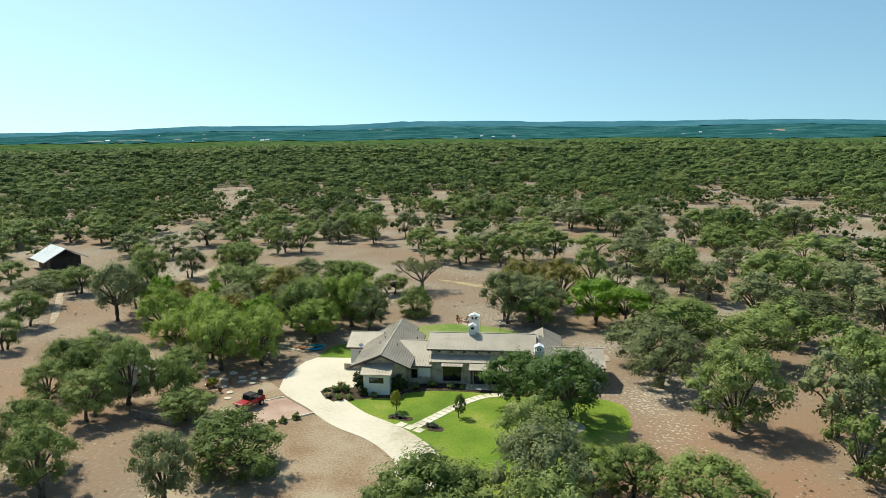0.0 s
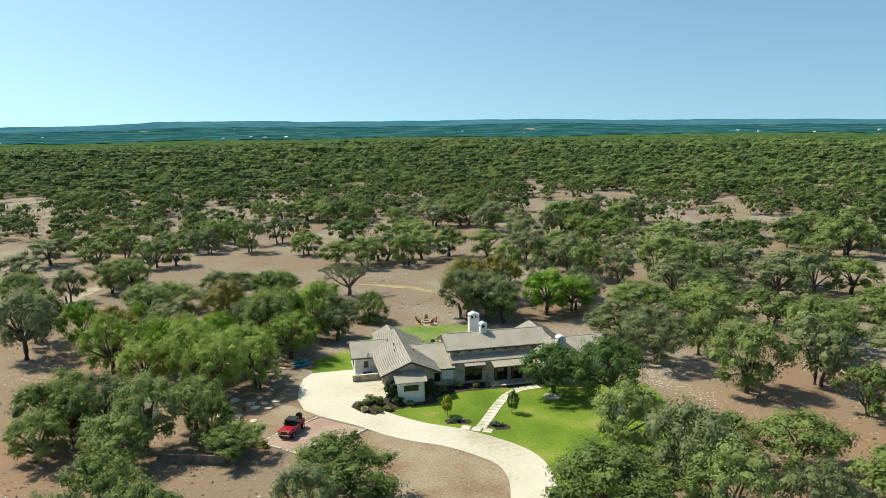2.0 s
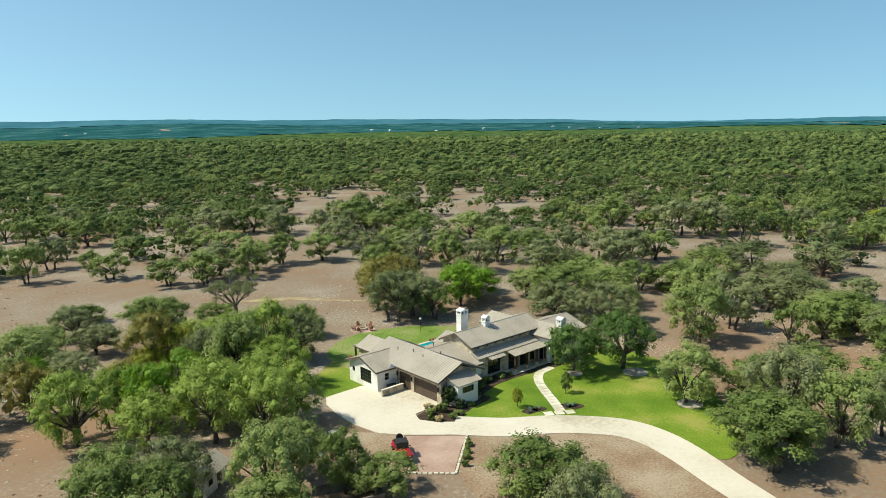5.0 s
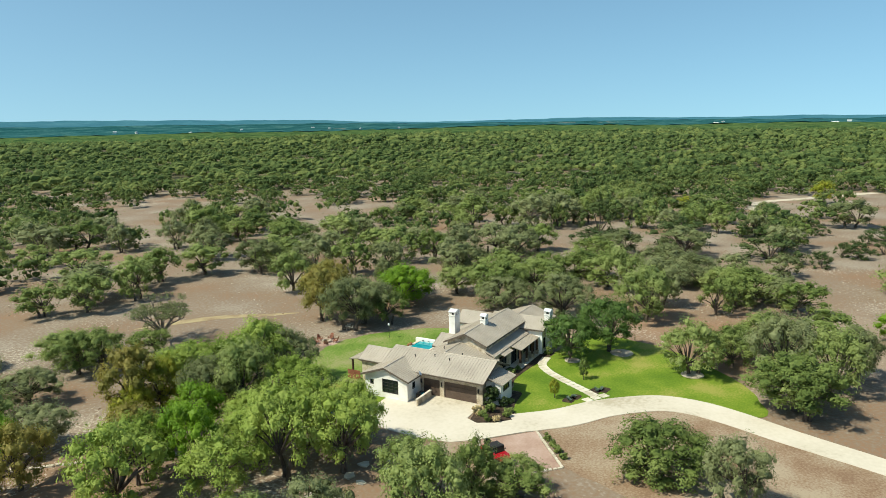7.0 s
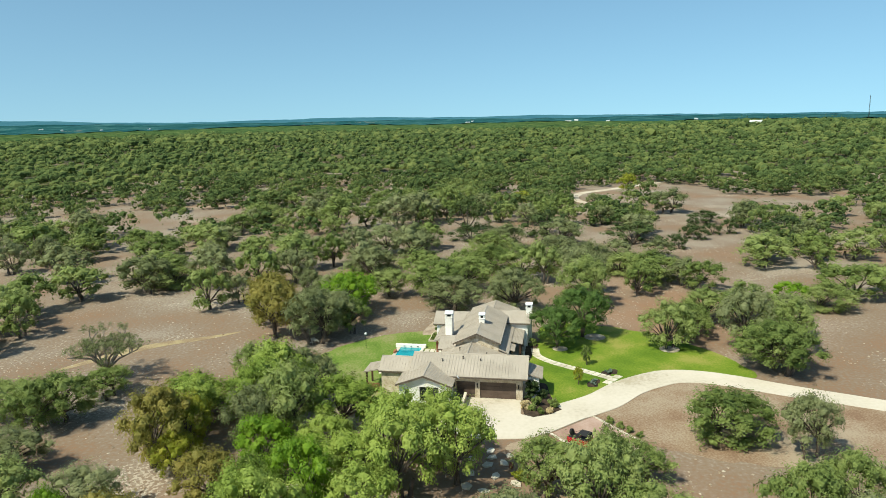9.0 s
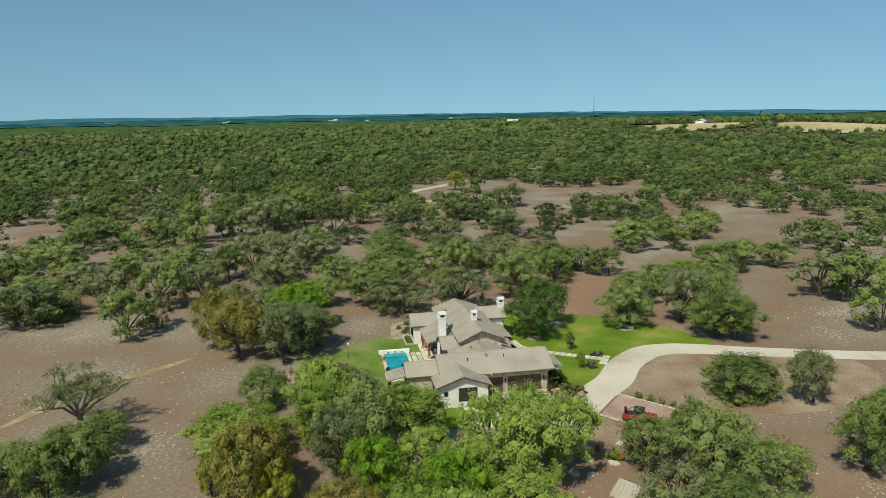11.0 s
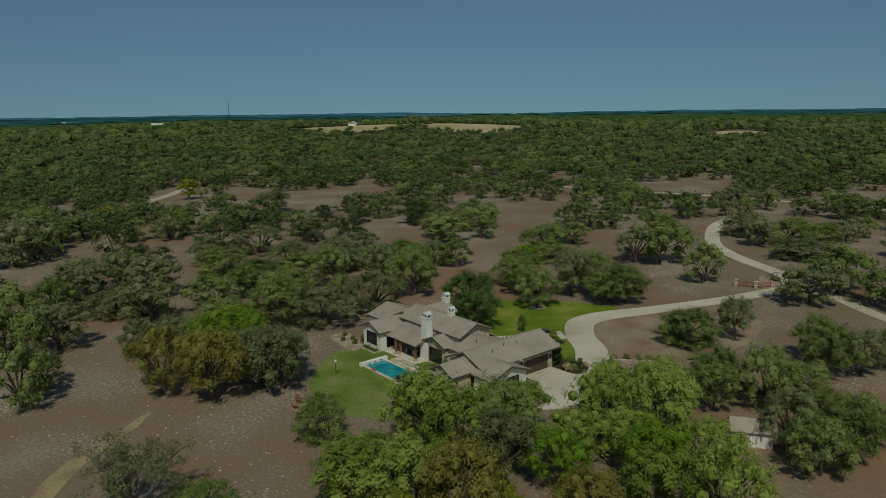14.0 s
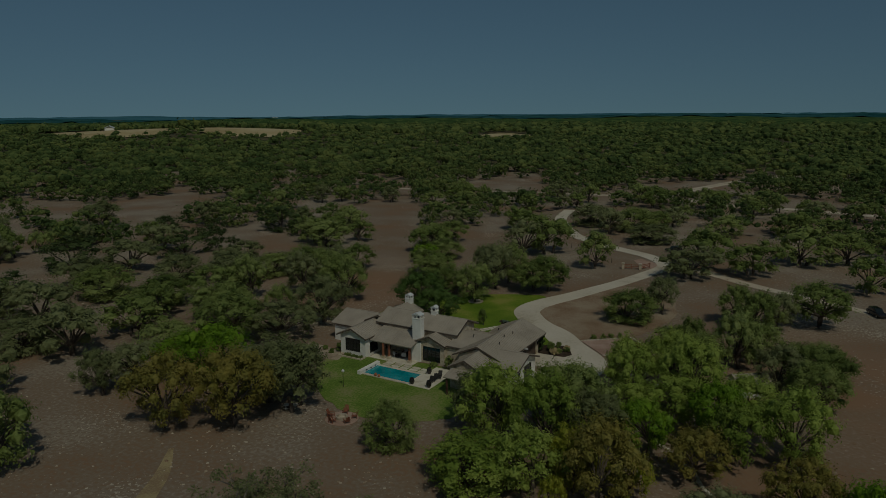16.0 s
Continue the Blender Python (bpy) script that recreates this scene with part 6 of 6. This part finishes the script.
def rail_panel(name, a, b, label, braces=False):
    d = Vector((b[0] - a[0], b[1] - a[1]))
    t = thing(name, label, "gate" if braces else "fence", (*a, 0), math.degrees(math.atan2(d.y, d.x)))
    for z in (0.35, 0.75, 1.15):
        part("rail", boxes((0, -0.04, z, d.length, 0.04, z + 0.14)), REDWOOD, t)
    for k in range(2 if braces else 3):
        u = d.length * k / (1 if braces else 2)
        part("post", boxes((u - 0.08, -0.08, 0, u + 0.08, 0.08, 1.4), bevel=0.01), REDWOOD, t)
    if braces:
        part("brace", tube([(0, 0, 0.35), (d.length, 0, 1.25)], [0.06, 0.06], 4), REDWOOD, t)


for p in ((-14.0, -79.4), (-20.6, -81.2), (-9.8, -78.4), (-24.8, -82.4)):
    pier(*p)
rail_panel("ranch_fence", (-9.8, -78.4), (-14.0, -79.4), "red-brown timber rail fence beside the gate")
rail_panel("ranch_fence", (-20.6, -81.2), (-24.8, -82.4), "red-brown timber rail fence past the gate")
rail_panel("ranch_gate", (-14.2, -79.6), (-15.6, -82.8), "red-brown braced timber gate standing open", True)
rail_panel("ranch_gate", (-20.4, -81.4), (-21.4, -84.6), "red-brown braced timber gate leaf standing open", True)
for k in range(9):
    t = thing("fence_post", "thin steel fence post along the drive", "fence post", (-5 + 4.2 * k, -84 - 3.6 * k, 0), 0, "fence posts")
    part("stake", tube([(0, 0, -0.1), (0, 0, 1.3)], [0.05, 0.05], 5), DARK, t)
    part("cap", lathe([(0.06, 1.3), (0.05, 1.34)], 6), DARK, t)


# ---- vehicles ----
def wheel(parent, x, y, r, w):
    bm = bmesh.new()
    bmesh.ops.create_cone(bm, cap_ends=True, segments=18, radius1=r, radius2=r, depth=w)
    bmesh.ops.bevel(bm, geom=[e for e in bm.edges if abs(e.verts[0].co.z - e.verts[1].co.z) < 1e-5], offset=0.04, segments=2, affect="EDGES")
    wh = part("wheel", bm, RUBBER, parent)
    wh.matrix_basis = pose(x, y, r, 90, 0, 0)
    bm = bmesh.new()
    bmesh.ops.create_cone(bm, cap_ends=True, segments=14, radius1=r * 0.55, radius2=r * 0.5, depth=w + 0.03)
    part("rim", bm, CHROME, wh)
    return wh


JEEP = thing("jeep", "red open-bed off-road jeep with a black canvas top", "car", (-29.5, -16.6, 0.08), 243)
JEEP.matrix_basis = JEEP.matrix_basis @ Matrix.Diagonal((1.1, 1.1, 1.1, 1))
bm = prism([(-1.95, 0.55), (-1.95, 1.1), (0.35, 1.1), (0.55, 1.12), (1.85, 1.02), (1.95, 0.95), (1.95, 0.55), (1.55, 0.5), (-1.2, 0.5)], -0.72, 0.72)
bmesh.ops.transform(bm, matrix=Matrix.Rotation(radians(90), 4, "X"), verts=bm.verts)
bmesh.ops.bevel(bm, geom=bm.edges[:], offset=0.03, segments=1, affect="EDGES")
part("body", bm, REDPAINT, JEEP, "glossy red body")
part("bed", boxes((-1.85, -0.6, 1.08, -0.75, 0.6, 1.115)), CANVAS, JEEP, "black cargo bed")
part("cabin", boxes((-0.7, -0.62, 1.08, 0.3, 0.62, 1.12)), CANVAS, JEEP)
part("roof", boxes((-0.75, -0.68, 1.66, 0.5, 0.68, 1.78), bevel=0.05), CANVAS, JEEP, "black canvas roof")
ws = part("windscreen", boxes((-0.03, -0.66, 0, 0.03, 0.66, 0.6), bevel=0.01), GLASS, JEEP)
ws.matrix_basis = pose(0.6, 0, 1.1, 0, -12, 0)
for s in (-1, 1):
    part("roll_bar", tube([(-0.7, s * 0.62, 1.1), (-0.7, s * 0.62, 1.68), (0.4, s * 0.62, 1.68)], [0.035] * 3), DARK, JEEP)
    part("bed_bar", tube([(-0.72, s * 0.6, 1.68), (-1.3, s * 0.62, 1.4), (-1.7, s * 0.64, 1.12)], [0.03] * 3), DARK, JEEP)
    part("front_wing", boxes((0.85, min(s * 0.7, s * 0.92), 0.82, 1.95, max(s * 0.7, s * 0.92), 0.92), bevel=0.02), REDPAINT, JEEP)
    part("rear_arch", boxes((-1.65, min(s * 0.7, s * 0.9), 0.82, -0.75, max(s * 0.7, s * 0.9), 0.9), bevel=0.02), REDPAINT, JEEP)
    part("side_step", boxes((-0.6, min(s * 0.72, s * 0.9), 0.45, 0.7, max(s * 0.72, s * 0.9), 0.5), bevel=0.01), CHROME, JEEP)
    part("headlight", lathe([(0.11, 0), (0.1, 0.03), (0.02, 0.05)], 12), CHROME, JEEP).matrix_basis = pose(1.96, s * 0.5, 0.83, 0, 90, 0)
    part("mirror", boxes((0.5, s * 0.82 - 0.08, 1.25, 0.54, s * 0.82 + 0.08, 1.4), bevel=0.01), DARK, JEEP)
    for x in (-1.2, 1.35):
        wheel(JEEP, x, s * 0.76, 0.38, 0.26)
for k in range(5):
    part("grille_slot", boxes((1.955, -0.28 + 0.12 * k, 0.68, 1.97, -0.22 + 0.12 * k, 0.95)), DARK, JEEP)
part("bumper", boxes((2.0, -0.75, 0.5, 2.12, 0.75, 0.62), bevel=0.02), CHROME, JEEP)
part("bumper", boxes((-2.1, -0.7, 0.48, -1.98, 0.7, 0.6), bevel=0.02), DARK, JEEP)
bm = bmesh.new()
bmesh.ops.create_cone(bm, cap_ends=True, segments=18, radius1=0.38, radius2=0.38, depth=0.24)
sp = part("spare_wheel", bm, RUBBER, JEEP, "spare tyre in the bed")
sp.matrix_basis = pose(-1.7, 0.1, 1.42, 0, 75, 0)


def saloon(x, y, turn, label):
    t = thing("parked_car", label, "car", (x, y, 0.06), turn, "parked cars")
    bm = prism([(-2.3, 0.35), (-2.3, 0.95), (2.0, 0.9), (2.35, 0.7), (2.35, 0.35)], -0.9, 0.9)
    bmesh.ops.transform(bm, matrix=Matrix.Rotation(radians(90), 4, "X"), verts=bm.verts)
    bmesh.ops.bevel(bm, geom=bm.edges[:], offset=0.06, segments=1, affect="EDGES")
    part("body", bm, BLACKPAINT, t)
    bm = prism([(-2.1, 0.93), (-1.8, 1.6), (0.3, 1.62), (1.1, 0.93)], -0.78, 0.78)
    bmesh.ops.transform(bm, matrix=Matrix.Rotation(radians(90), 4, "X"), verts=bm.verts)
    bmesh.ops.bevel(bm, geom=bm.edges[:], offset=0.06, segments=1, affect="EDGES")
    part("cabin", bm, GLASS, t)
    for s in (-1, 1):
        for wx in (-1.4, 1.45):
            wheel(t, wx, s * 0.82, 0.36, 0.24)


saloon(-16.2, -106.8, 40, "black car parked on the drive beyond the gate")
saloon(-66.5, -61.5, 120, "black car parked on the side track")

# ---- far buildings and mast ----
def far_house(x, y, w, d, h, label):
    t = thing("far_house", label, "house", (x, y, ground_height(x, y) + 1.2), random.uniform(0, 180), "far houses")
    part("wall", boxes((-w / 2, -d / 2, -2, w / 2, d / 2, h)), STUCCO, t)
    for s in (-1, 1):
        bm = bmesh.new()
        add_slope(bm, (-w / 2 - 1, s * (d / 2 + 1), h - 0.4), (w / 2 + 1, s * (d / 2 + 1), h - 0.4), (w / 2 + 1, 0, h + d * 0.22), (-w / 2 - 1, 0, h + d * 0.22), 0.3, 60).free()
        bmesh.ops.recalc_face_normals(bm, faces=bm.faces)
        part("roof", bm, WHITEMETAL, t)


random.seed(77)
HUT = thing("far_house", "small red-roofed hut at the end of a far clearing", "house", (366, -36, ground_height(366, -36)), 20, "far houses")
part("wall", boxes((-4, -3, -1, 4, 3, 3.2)), STONE, HUT)
for side in (-1, 1):
    bm = bmesh.new()
    add_slope(bm, (-5, side * 4, 2.9), (5, side * 4, 2.9), (5, 0, 4.8), (-5, 0, 4.8), 0.2, 60).free()
    bmesh.ops.recalc_face_normals(bm, faces=bm.faces)
    part("roof", bm, CLAY, HUT, "red roof")
far_house(885, -548, 34, 12, 5, "long pale ranch building in a far pasture")
far_house(1150, -330, 18, 10, 8, "pale house among far woods")
far_house(1250, -900, 20, 10, 8, "pale ranch building on the horizon")
for k in range(26):
    a, q = radians(random.uniform(30, 135)), random.uniform(2500, 3900)
    far_house(q * math.cos(a), q * math.sin(a), random.uniform(10, 18), 8, random.uniform(6, 9), "tiny pale house on the hazy hills")
for k in range(8):
    a, q = radians(random.uniform(-75, 20)), random.uniform(2400, 3600)
    far_house(q * math.cos(a), q * math.sin(a), random.uniform(10, 20), 8, random.uniform(7, 9), "tiny pale building on the far horizon")
MAST = thing("radio_mast", "thin steel lattice radio mast on the horizon", "mast", (2199, -907, 0))
for k in range(3):
    a = k * math.tau / 3
    part("leg", tube([(1.6 * math.cos(a), 1.6 * math.sin(a), -5), (0.5 * math.cos(a), 0.5 * math.sin(a), 66)], [0.35, 0.3], 4), DARK, MAST)
for k in range(8):
    part("strut", tube([(1.4, 0, 8 * k), (-0.7, 1.0, 8 * k + 4), (-0.7, -1.0, 8 * k + 8)], [0.15] * 3, 4), DARK, MAST)
